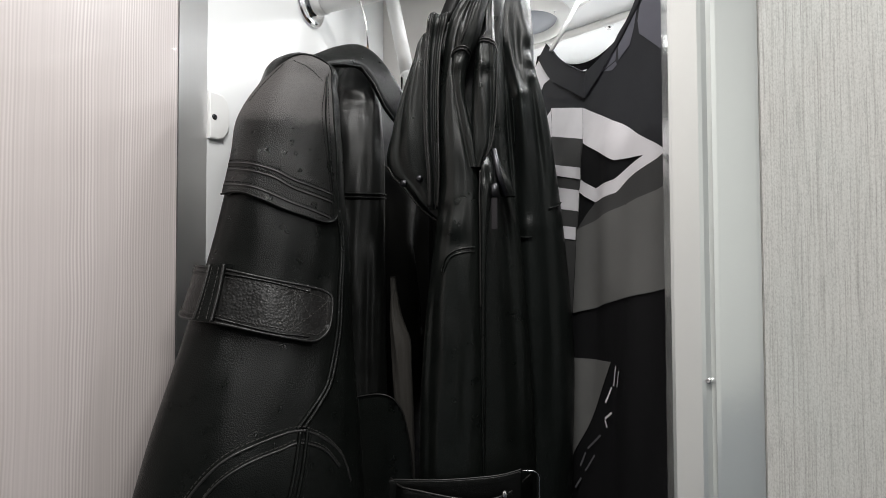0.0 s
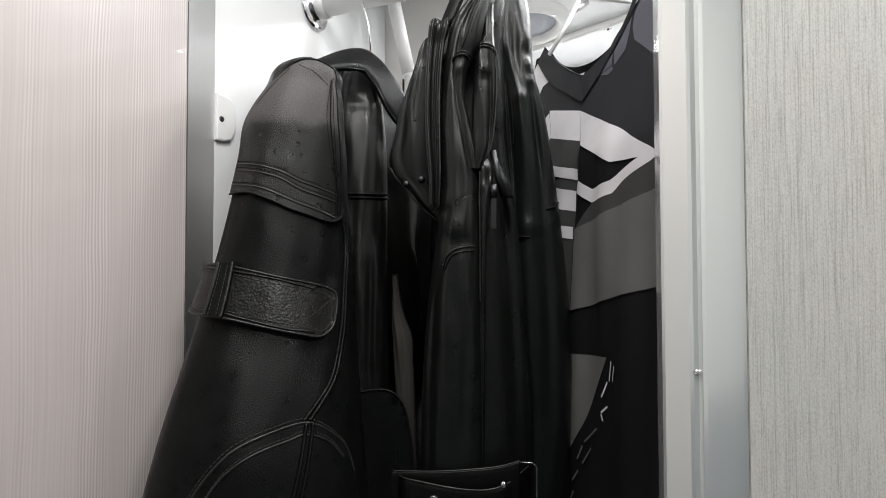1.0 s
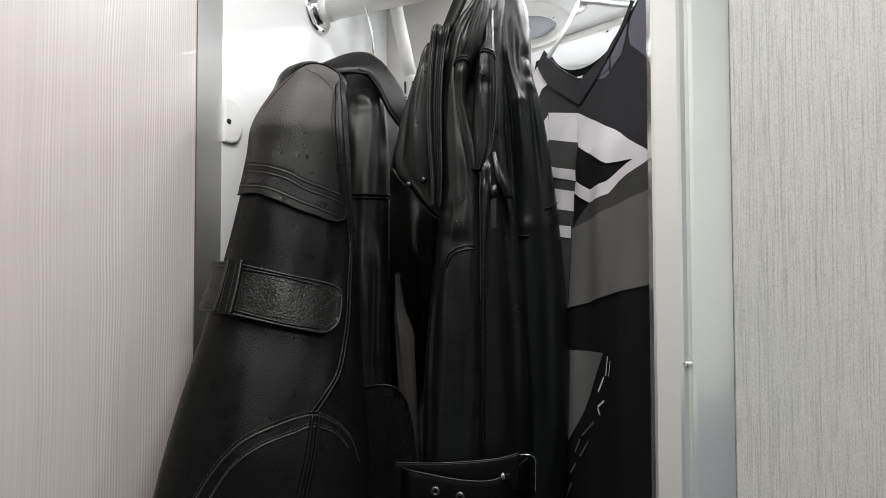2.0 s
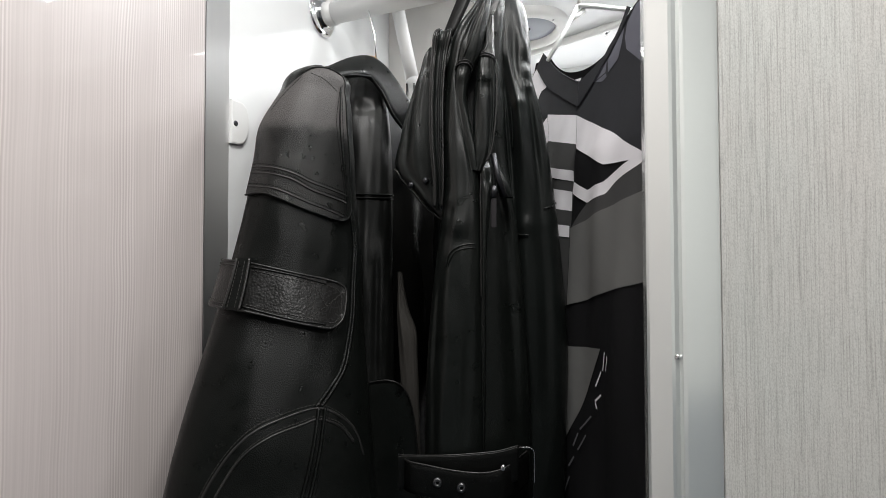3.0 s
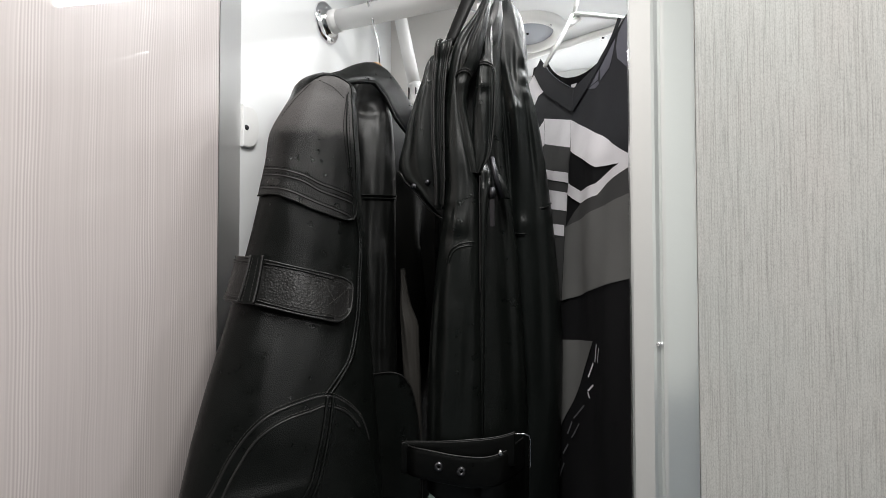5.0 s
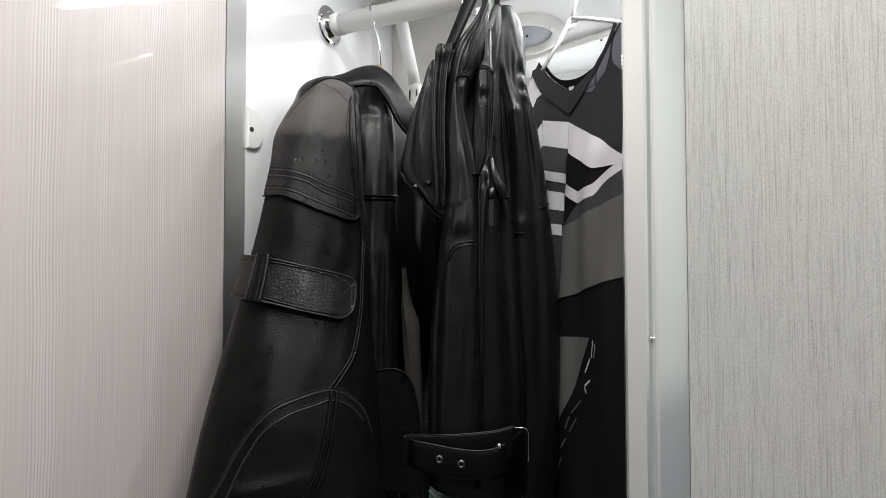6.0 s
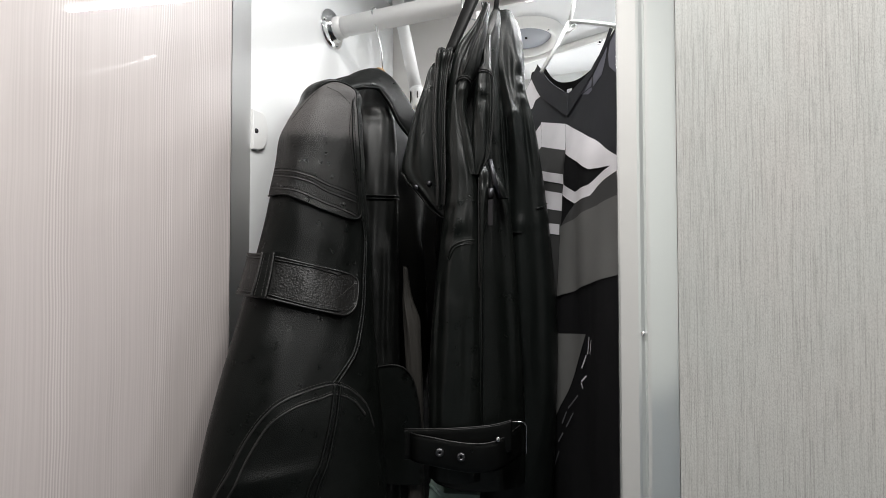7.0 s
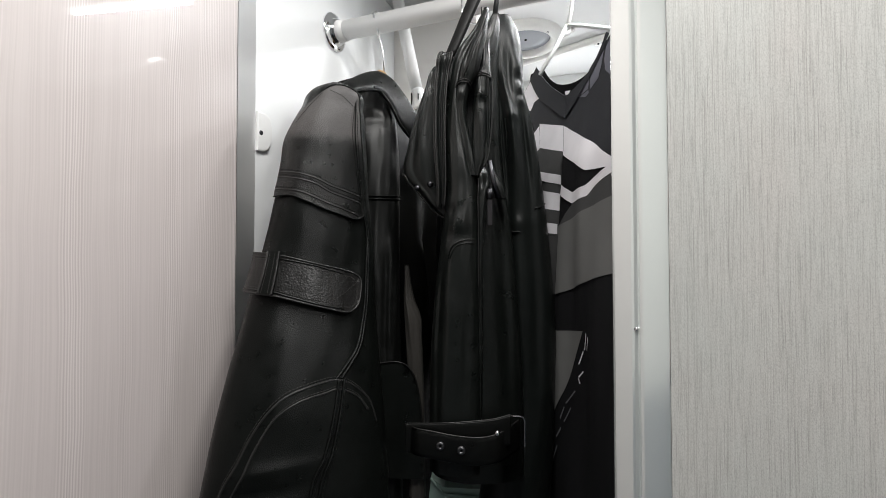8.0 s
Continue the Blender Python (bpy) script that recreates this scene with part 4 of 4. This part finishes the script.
tube("buckle", [(-0.0769, 0.4203, 1.2538), (-0.0656, 0.4237, 1.2540), (-0.0619, 0.4249, 1.2521), (-0.0606, 0.4253, 1.2482), (-0.0608, 0.4252, 1.2195), (-0.0625, 0.4290, 1.2165), (-0.0660, 0.4360, 1.2160)], 0.0009, STEEL, belt, "nickel wire buckle", sides=10)

# black hanger carrying the second jacket
hang2 = thing("clothes_hanger", (-0.125, 0.47, 1.70), "black plastic clothes hanger in the leather jacket", "hanger")
band("arm", [(-0.1000, 0.452, 1.812), (-0.1235, 0.446, 1.760), (-0.1500, 0.438, 1.700)], [(-0.1225, 0.452, 1.812), (-0.1425, 0.446, 1.758), (-0.1650, 0.438, 1.698)], 0.0035, BLACK_PLASTIC, hang2)
tube("hook", [(-0.112, 0.486, 1.745), (-0.106, 0.478, 1.775), (-0.103, 0.480, 1.80), (-0.103, 0.512, 1.825), (-0.104, 0.538, 1.849), (-0.104, 0.563, 1.857), (-0.104, 0.585, 1.846)], 0.0035, BLACK_PLASTIC, hang2, sides=10)

tube("hook_wire", curve3([(-0.1735, 0.578, 1.8480), (-0.1735, 0.563, 1.8542), (-0.1735, 0.546, 1.8480), (-0.1732, 0.537, 1.8300), (-0.1715, 0.535, 1.8159), (-0.1688, 0.533, 1.8007), (-0.150, 0.515, 1.780), (-0.130, 0.500, 1.765)]), 0.0012, STEEL, hang2, "thin steel hook", sides=8)

# ---- jersey ----
jersey = thing("sports_jersey", (0.0, 0.468, 1.0), "black and grey long-sleeved sports jersey with white chest graphic", "jersey", "clothes on the rod")
NECK = [(-0.219, 1.746), (-0.16, 1.694), (-0.105, 1.658), (-0.056, 1.630)]
EDGE = [(-0.063, 1.662), (-0.039, 1.660), (-0.017, 1.668), (-0.007, 1.679), (0.009, 1.690), (0.030, 1.704), (0.060, 1.718), (0.12, 1.72)]
patch("front", jersey_at, [(-0.26, 0.95), (0.15, 0.95), (0.15, 1.69)] + EDGE[::-1] + NECK[::-1] + [(-0.26, 1.72)], 0.0, KNIT_BLACK, jersey, du=0.012, dv=0.012, skirt=False)
patch("yoke", jersey_at, [(-0.16, 1.640), (-0.058, 1.618), (0.025, 1.5755), (0.085, 1.536), (0.15, 1.52), (0.15, 1.69)] + EDGE[::-1] + NECK[::-1] + [(-0.21, 1.70)], 0.0006, KNIT_SLATE, jersey, "slate black yoke", du=0.012, dv=0.012, skirt=False)


def back_at(w, z, lift=0.0):
    return jersey_at(w, z, lift - 0.05)


patch("back", back_at, [(-0.36, 0.95), (0.16, 0.95), (0.16, 1.76)] + curve2([(0.0, 1.765), (-0.055, 1.742), (-0.095, 1.722), (-0.146, 1.720), (-0.205, 1.738), (-0.252, 1.766), (-0.293, 1.802)], 5) + [(-0.36, 1.82)], 0.0, KNIT_INNER, jersey, du=0.02, dv=0.02, skirt=False)
COLLAR_LOW, COLLAR_TOP = [(-0.2137, 1.7437), (-0.1584, 1.6925), (-0.0964, 1.6536), (-0.0548, 1.6283)], [(-0.1927, 1.7577), (-0.1315, 1.7063), (-0.0750, 1.6690), (-0.0600, 1.6610)]
patch("collar", jersey_at, curve2(COLLAR_LOW, 5) + curve2(COLLAR_TOP, 5)[::-1], 0.0032, KNIT_RIB, jersey, "ribbed V-neck collar", du=0.01, dv=0.01, skirt=False)
RIGHT_LOW, RIGHT_TOP = [(-0.0548, 1.6283), (-0.0268, 1.6440), (-0.0080, 1.6600), (0.0199, 1.6880), (0.0300, 1.7040)], [(-0.0600, 1.6610), (-0.0407, 1.6640), (-0.0060, 1.6720), (0.0140, 1.6930), (0.0220, 1.7100)]
patch("collar", jersey_at, curve2(RIGHT_LOW, 5) + curve2(RIGHT_TOP, 5)[::-1], 0.0028, KNIT_RIB, jersey, "ribbed V-neck collar", du=0.01, dv=0.01, skirt=False)
seam("collar_seam", jersey_at, COLLAR_LOW, 0.0016, 0.0006, KNIT_BLACK, jersey)
seam("collar_seam", jersey_at, [(-0.0548, 1.6290), (-0.0575, 1.6450), (-0.0600, 1.6610)], 0.0026, 0.0004, KNIT_SLATE, jersey)
seam("collar_edge", jersey_at, COLLAR_TOP, 0.0028, 0.0007, KNIT_SLATE, jersey)
patch("neck_label", back_at, [(-0.1720, 1.7130), (-0.1530, 1.7080), (-0.1569, 1.7030), (-0.1690, 1.7060)], 0.004, PRINT_WHITE, jersey, "white neck label", du=0.01, dv=0.01, skirt=False)
PRINTS = [
    ("mesh_panel", KNIT_MESH, [(-0.0436, 1.6539), (-0.0094, 1.6600), (-0.0047, 1.6623), (-0.0035, 1.6494), (-0.0257, 1.6470)]),
    ("mesh_panel", KNIT_MESH, [(-0.0233, 1.6461), (-0.0021, 1.6476), (0.0009, 1.6428), (-0.0070, 1.6404)]),
    ("mesh_panel", KNIT_MESH, [(-0.0020, 1.6628), (0.0215, 1.6880), (0.0211, 1.6701), (0.0187, 1.6546), (0.0028, 1.6466)]),
    ("mesh_panel", KNIT_MESH, [(0.0249, 1.6753), (0.0249, 1.6903), (0.0368, 1.7043), (0.0694, 1.7048), (0.12, 1.70), (0.12, 1.58), (0.0808, 1.6157), (0.0308, 1.6596)]),
    ("white_sleeve_print", PRINT_WHITE, [(-0.240, 1.728), (-0.213, 1.744), (-0.16, 1.694), (-0.18, 1.694), (-0.189, 1.683), (-0.201, 1.687)]),
    ("white_print", PRINT_WHITE, [(-0.143, 1.647), (-0.058, 1.619), (-0.048, 1.581), (-0.123, 1.604)]),
    ("white_print", PRINT_WHITE, [(-0.160, 1.636), (-0.1435, 1.644), (-0.1245, 1.604), (-0.146, 1.599), (-0.158, 1.622)]),
    ("white_arrow_print", PRINT_WHITE, [(-0.058, 1.619), (0.025, 1.576), (0.085, 1.537), (0.035, 1.522), (0.02, 1.512), (-0.02, 1.508), (-0.051, 1.523), (-0.046, 1.536), (-0.018, 1.522), (0.018, 1.525), (0.035, 1.533), (0.058, 1.539), (0.018, 1.543), (-0.046, 1.576)]),
    ("white_stripe", PRINT_WHITE, [(-0.119, 1.568), (-0.047, 1.549), (-0.046, 1.536), (-0.114, 1.554)]),
    ("white_stripe", PRINT_WHITE, [(-0.110, 1.539), (-0.052, 1.525), (-0.053, 1.502), (-0.105, 1.512)]),
    ("white_stripe", PRINT_WHITE, [(-0.105, 1.492), (-0.059, 1.485), (-0.059, 1.471), (-0.103, 1.477)]),
    ("grey_panel", KNIT_DARK, [(-0.123, 1.604), (-0.048, 1.581), (-0.046, 1.576), (-0.047, 1.549), (-0.119, 1.568), (-0.146, 1.599)]),
    ("grey_panel", KNIT_DARK, [(-0.02, 1.508), (0.02, 1.512), (0.035, 1.522), (0.085, 1.537), (0.12, 1.53), (0.12, 1.518), (0.085, 1.511), (-0.035, 1.4835), (-0.055, 1.4825)]),
    ("grey_panel", KNIT_GREY, [(-0.0565, 1.482), (0.086, 1.5105), (0.14, 1.52), (0.14, 1.44), (0.087, 1.428), (0.026, 1.413), (-0.061, 1.390)]),
    ("grey_panel", KNIT_DARK, [(-0.105, 1.4705), (-0.0575, 1.4700), (-0.062, 1.390), (-0.084, 1.384)]),
    ("grey_panel", KNIT_GREY, [(-0.079, 1.339), (0.006, 1.351), (-0.039, 1.27), (-0.091, 1.183), (-0.101, 1.167), (-0.12, 1.167)]),
]
patch("grey_panel", jersey_at, [(-0.148, 1.600), (-0.046, 1.578), (-0.046, 1.536), (-0.059, 1.4705), (-0.105, 1.4705), (-0.118, 1.54)], 0.0008, KNIT_DARK, jersey, du=0.012, dv=0.012, skirt=False)
for k, (name, mat, poly) in enumerate(PRINTS):
    patch(name, jersey_at, poly, 0.0012 + 0.0002 * (k % 3), mat, jersey, du=0.012, dv=0.012, skirt=False)
# slanting row of plain bars beside the grey panel, bright ones above dim ones
BRIGHT = [((0.0160, 1.3494), (0.0107, 1.3291)), ((0.0234, 1.3467), (0.0182, 1.3306)), ((0.0068, 1.3270), (-0.0040, 1.3091)), ((0.0051, 1.3024), (-0.0056, 1.2929)), ((-0.0056, 1.2915), (-0.0030, 1.2853))]
DIM = [((-0.0127, 1.2744), (-0.0360, 1.2519)), ((-0.0229, 1.2503), (-0.0393, 1.2276)), ((-0.0390, 1.2466), (-0.0469, 1.2294)), ((-0.0456, 1.2174), (-0.0551, 1.2028)), ((-0.0663, 1.2129), (-0.0715, 1.1966)),
       ((-0.0601, 1.1927), (-0.0749, 1.1899)), ((-0.0537, 1.1915), (-0.0653, 1.1687)), ((-0.0836, 1.1811), (-0.0892, 1.1585)), ((-0.0788, 1.1599), (-0.0930, 1.1349)), ((-0.0982, 1.1523), (-0.1039, 1.1330))]
for ends, mat in [(e, PRINT_WHITE) for e in BRIGHT] + [(e, PRINT_DIM) for e in DIM]:
    (ax, az), (bx, bz) = ends
    run = math.hypot(bx - ax, bz - az)
    ox, oz = -(bz - az) / run * 0.0010, (bx - ax) / run * 0.0010
    patch("printed_bar", jersey_at, [(ax - ox, az - oz), (bx - ox, bz - oz), (bx + ox, bz + oz), (ax + ox, az + oz)], 0.0022, mat, jersey, du=0.012, dv=0.012, skirt=False)

hang3 = thing("clothes_hanger", (-0.02, 0.63, 1.74), "white tubular plastic hanger carrying the jersey", "hanger")
tube("hook", [(-0.0265, 0.632, 1.808), (-0.0200, 0.634, 1.835), (-0.019, 0.634, 1.852), (-0.019, 0.618, 1.865), (-0.019, 0.590, 1.8665), (-0.019, 0.563, 1.8575), (-0.019, 0.54, 1.848)], 0.0032, WHITE_PLASTIC, hang3)
tube("arm", [(-0.0265, 0.632, 1.812), (-0.043, 0.627, 1.778), (-0.068, 0.6185, 1.733)], 0.0031, WHITE_PLASTIC, hang3)
tube("arm", [(-0.0265, 0.632, 1.812), (-0.005, 0.638, 1.8105), (0.043, 0.656, 1.805), (0.09, 0.67, 1.796)], 0.0034, WHITE_PLASTIC, hang3)
tube("brace", [(-0.036, 0.632, 1.795), (-0.028, 0.636, 1.800), (-0.018, 0.640, 1.808)], 0.0040, WHITE_PLASTIC, hang3)

# ---- closet fittings ----
rod = thing("clothes_rod", (-0.418, 0.563, 1.836), "white closet rod held by a chrome wall flange", "clothes rod")
tube("rail", [(-0.404, 0.563, 1.8365), (0.62, 0.563, 1.8365)], 0.0160, WHITE_PLASTIC, rod, sides=36)
tube("end_sleeve", [(-0.4085, 0.563, 1.8365), (-0.3925, 0.563, 1.8365)], 0.0180, WHITE_PLASTIC, rod, sides=36)
turned("flange", [(0.0, 0.0), (0.0325, 0.0), (0.0330, 0.0015), (0.0315, 0.0042), (0.0270, 0.0052), (0.0235, 0.0056), (0.0215, 0.0075), (0.0205, 0.0125), (0.0195, 0.0130), (0.0180, 0.0130)], (-0.4179, 0.563, 1.8365), (1, 0, 0), CHROME, rod, "round chrome flange", sides=56)
for g in (50, 170, 290):
    a = math.radians(g)
    turned("screw", [(0.0, 0.0022), (0.0016, 0.0019), (0.0030, 0.0004), (0.0031, -0.001)], (-0.4128, 0.563 + 0.0272 * math.cos(a), 1.8365 + 0.0272 * math.sin(a)), (1, 0, 0), STEEL, rod, sides=16)

hang1 = thing("clothes_hanger", (-0.317, 0.561, 1.74), "wooden clothes hanger with a thin steel hook", "hanger")
tube("hook", [(-0.317, 0.561, 1.745), (-0.3205, 0.561, 1.790), (-0.327, 0.556, 1.822), (-0.3295, 0.545, 1.845), (-0.3295, 0.556, 1.8535), (-0.3295, 0.568, 1.8535), (-0.3295, 0.581, 1.841)], 0.0016, STEEL, hang1, sides=10)
band("shoulder_bar", [(-0.317, 0.47, 1.672), (-0.317, 0.50, 1.695), (-0.317, 0.555, 1.751), (-0.317, 0.64, 1.69), (-0.318, 0.74, 1.63)], [(-0.317, 0.47, 1.652), (-0.317, 0.50, 1.674), (-0.317, 0.555, 1.715), (-0.317, 0.64, 1.67), (-0.318, 0.74, 1.61)], 0.006, WOOD, hang1)

pipe = thing("telescopic_pole", (-0.315, 0.70, 1.0), "white telescopic pole leaning behind the clothes", "pole")
tube("upper_tube", [(-0.361, 0.70, 1.965), (-0.318, 0.70, 1.768)], 0.0120, WHITE_PLASTIC, pipe, sides=24)
tube("clamp", [(-0.3182, 0.70, 1.770), (-0.3167, 0.70, 1.764), (-0.3117, 0.70, 1.736), (-0.3102, 0.70, 1.730)], [0.0128, 0.0140, 0.0140, 0.0128], WHITE_PLASTIC, pipe, "ribbed clamp ring", sides=28)
box("clamp_slot", (-0.3248, 0.6860, 1.738), (-0.3228, 0.6885, 1.760), BLACK_PLASTIC, pipe)
box("clamp_slot", (-0.3098, 0.6845, 1.746), (-0.3083, 0.6870, 1.758), BLACK_PLASTIC, pipe)
tube("lower_tube", [(-0.3125, 0.70, 1.745), (-0.16, 0.70, 1.0), (-0.02, 0.70, 0.02)], 0.0085, WHITE_PLASTIC, pipe, sides=20)

# cover plate on the white side wall
plate = thing("cover_plate", (-0.418, 0.39, 1.60), "white rounded cover plate fixed with one screw", "cover plate")
out = [(0.3788, 1.640), (0.396, 1.640), (0.4030, 1.635), (0.4062, 1.624), (0.4062, 1.609), (0.4038, 1.599), (0.3985, 1.5905), (0.390, 1.587), (0.3788, 1.5865)]
n = len(out)
verts = [(x, y, z) for x in (-0.4178, -0.4140) for y, z in out] + [(-0.4133, 0.39 + (y - 0.39) * 0.94, 1.613 + (z - 1.613) * 0.94) for y, z in out]
faces = [tuple(range(2 * n, 3 * n))] + [(r * n + i, r * n + (i + 1) % n, (r + 1) * n + (i + 1) % n, (r + 1) * n + i) for r in range(2) for i in range(n)]
piece("plate", verts, faces, WHITE_PLASTIC, plate, smooth=False)
turned("screw", [(0.0, 0.0012), (0.0012, 0.0010), (0.0014, 0.0016), (0.0026, 0.0013), (0.0034, 0.0)], (-0.4133, 0.3845, 1.6115), (1, 0, 0), DARK_STEEL, plate, sides=18)

# screw in the door jamb
screw = tagged(turned("jamb_screw", [(0.0, 0.0011), (0.0004, 0.0011), (0.0006, 0.0014), (0.0012, 0.0012), (0.0018, 0.0004), (0.0019, -0.003)], (0.0532, 0.2890, 1.3815), (-0.5, -0.87, 0.05), STEEL, sides=20), "small bright pan-head screw in the white door jamb", "screw")

# ceiling vent, trim ledge and LED strips in the closet
vent = thing("ceiling_vent", (-0.165, 1.03, TOP), "round white ceiling vent with a grey recessed disc", "ceiling vent")
turned("rim", [(0.064, 0.012), (0.066, -0.004), (0.070, -0.014), (0.078, -0.0165), (0.088, -0.013), (0.095, -0.004), (0.097, 0.001)], (-0.165, 1.03, TOP - 0.001), (0, 0, 1), WHITE_PLASTIC, vent, "glossy white rounded rim", sides=64)
turned("disc", [(0.0, -0.002), (0.03, -0.003), (0.055, -0.001), (0.0655, 0.002)], (-0.165, 1.03, TOP - 0.004), (0, 0, 1), GREY_DISC, vent, "grey disc", sides=48)
turned("knob", [(0.0, -0.004), (0.0028, -0.0035), (0.0034, 0.002)], (-0.160, 1.025, TOP - 0.006), (0, 0, 1), BLACK_PLASTIC, vent, sides=16)
turned("rim_screw", [(0.0, -0.002), (0.003, -0.0014), (0.0036, 0.001)], (-0.10, 0.985, TOP - 0.016), (0, 0, 1), STEEL, vent, sides=14)
ledge = tagged(tube("ceiling_trim", [(-0.40, 1.235, TOP - 0.006), (-0.191, 1.154, TOP - 0.008), (0.021, 1.080, TOP - 0.008), (0.55, 0.90, TOP - 0.006)], 0.011, WHITE_PLASTIC, sides=14, flat=0.8), "white rounded trim bar along the closet ceiling", "trim", kind="structure")
cap = tagged(turned("screw_cap", [(0.0, -0.010), (0.006, -0.009), (0.009, -0.004), (0.0095, 0.001)], (0.012, 1.115, TOP), (0, 0, 1), CHROME, sides=24), "small chrome cap on the closet ceiling", "screw cap")


def led_strip(a, b):
    """A slim ceiling lamp between two places."""
    a, b = Vector(a), Vector(b)
    lamp = thing("led_strip_lamp", (a + b) / 2, "slim lit LED strip lamp on the closet ceiling", "lamp", "closet lamps")
    tube("housing", [a + Vector((0, 0, 0.004)), b + Vector((0, 0, 0.004))], 0.010, WHITE_PLASTIC, lamp, sides=12)
    tube("diffuser", [a - Vector((0, 0, 0.004)), b - Vector((0, 0, 0.004))], 0.0065, LED, lamp, "glowing white diffuser", sides=12)


led_strip((0.285, 0.532, TOP - 0.006), (0.0, 0.591, TOP - 0.006))
led_strip((0.365, 0.768, TOP - 0.006), (0.335, 0.772, TOP - 0.006))
led_strip((0.225, 0.790, TOP - 0.006), (-0.13, 0.850, TOP - 0.006))

# pale green folded thing under the jacket, on the closet's shelf
shelf = setting(box("shelf", (-0.4170, 0.44, 0.90), (0.61, 1.30, 0.92), CARPET, bevel=0.001), "charcoal carpeted shelf low inside the closet", "shelf")
bag = thing("folded_bag", (-0.18, 0.54, 0.92), "pale green folded plastic bag standing on the shelf", "bag")
G = [(-0.236, 0.506, 0.92), (-0.214, 0.514, 1.118), (-0.196, 0.522, 1.103), (-0.150, 0.540, 1.100), (-0.09, 0.565, 1.095), (-0.07, 0.57, 0.92)]
gv = [Vector(p) for p in G] + [Vector(p) + Vector((-0.02, 0.06, 0)) for p in G]
piece("sheet", gv, [(0, 1, 2, 3, 4, 5), (11, 10, 9, 8, 7, 6)] + [(i, i + 6, i + 7, i + 1) for i in range(5)], PALE_GREEN, bag, smooth=False)
tube("fold", [Vector(G[1]) + Vector((0, -0.002, 0)), Vector(G[2]) + Vector((0, -0.003, -0.008)), Vector(G[3]) + Vector((0, -0.003, -0.01))], 0.0018, PALE_GREEN, bag, sides=6)
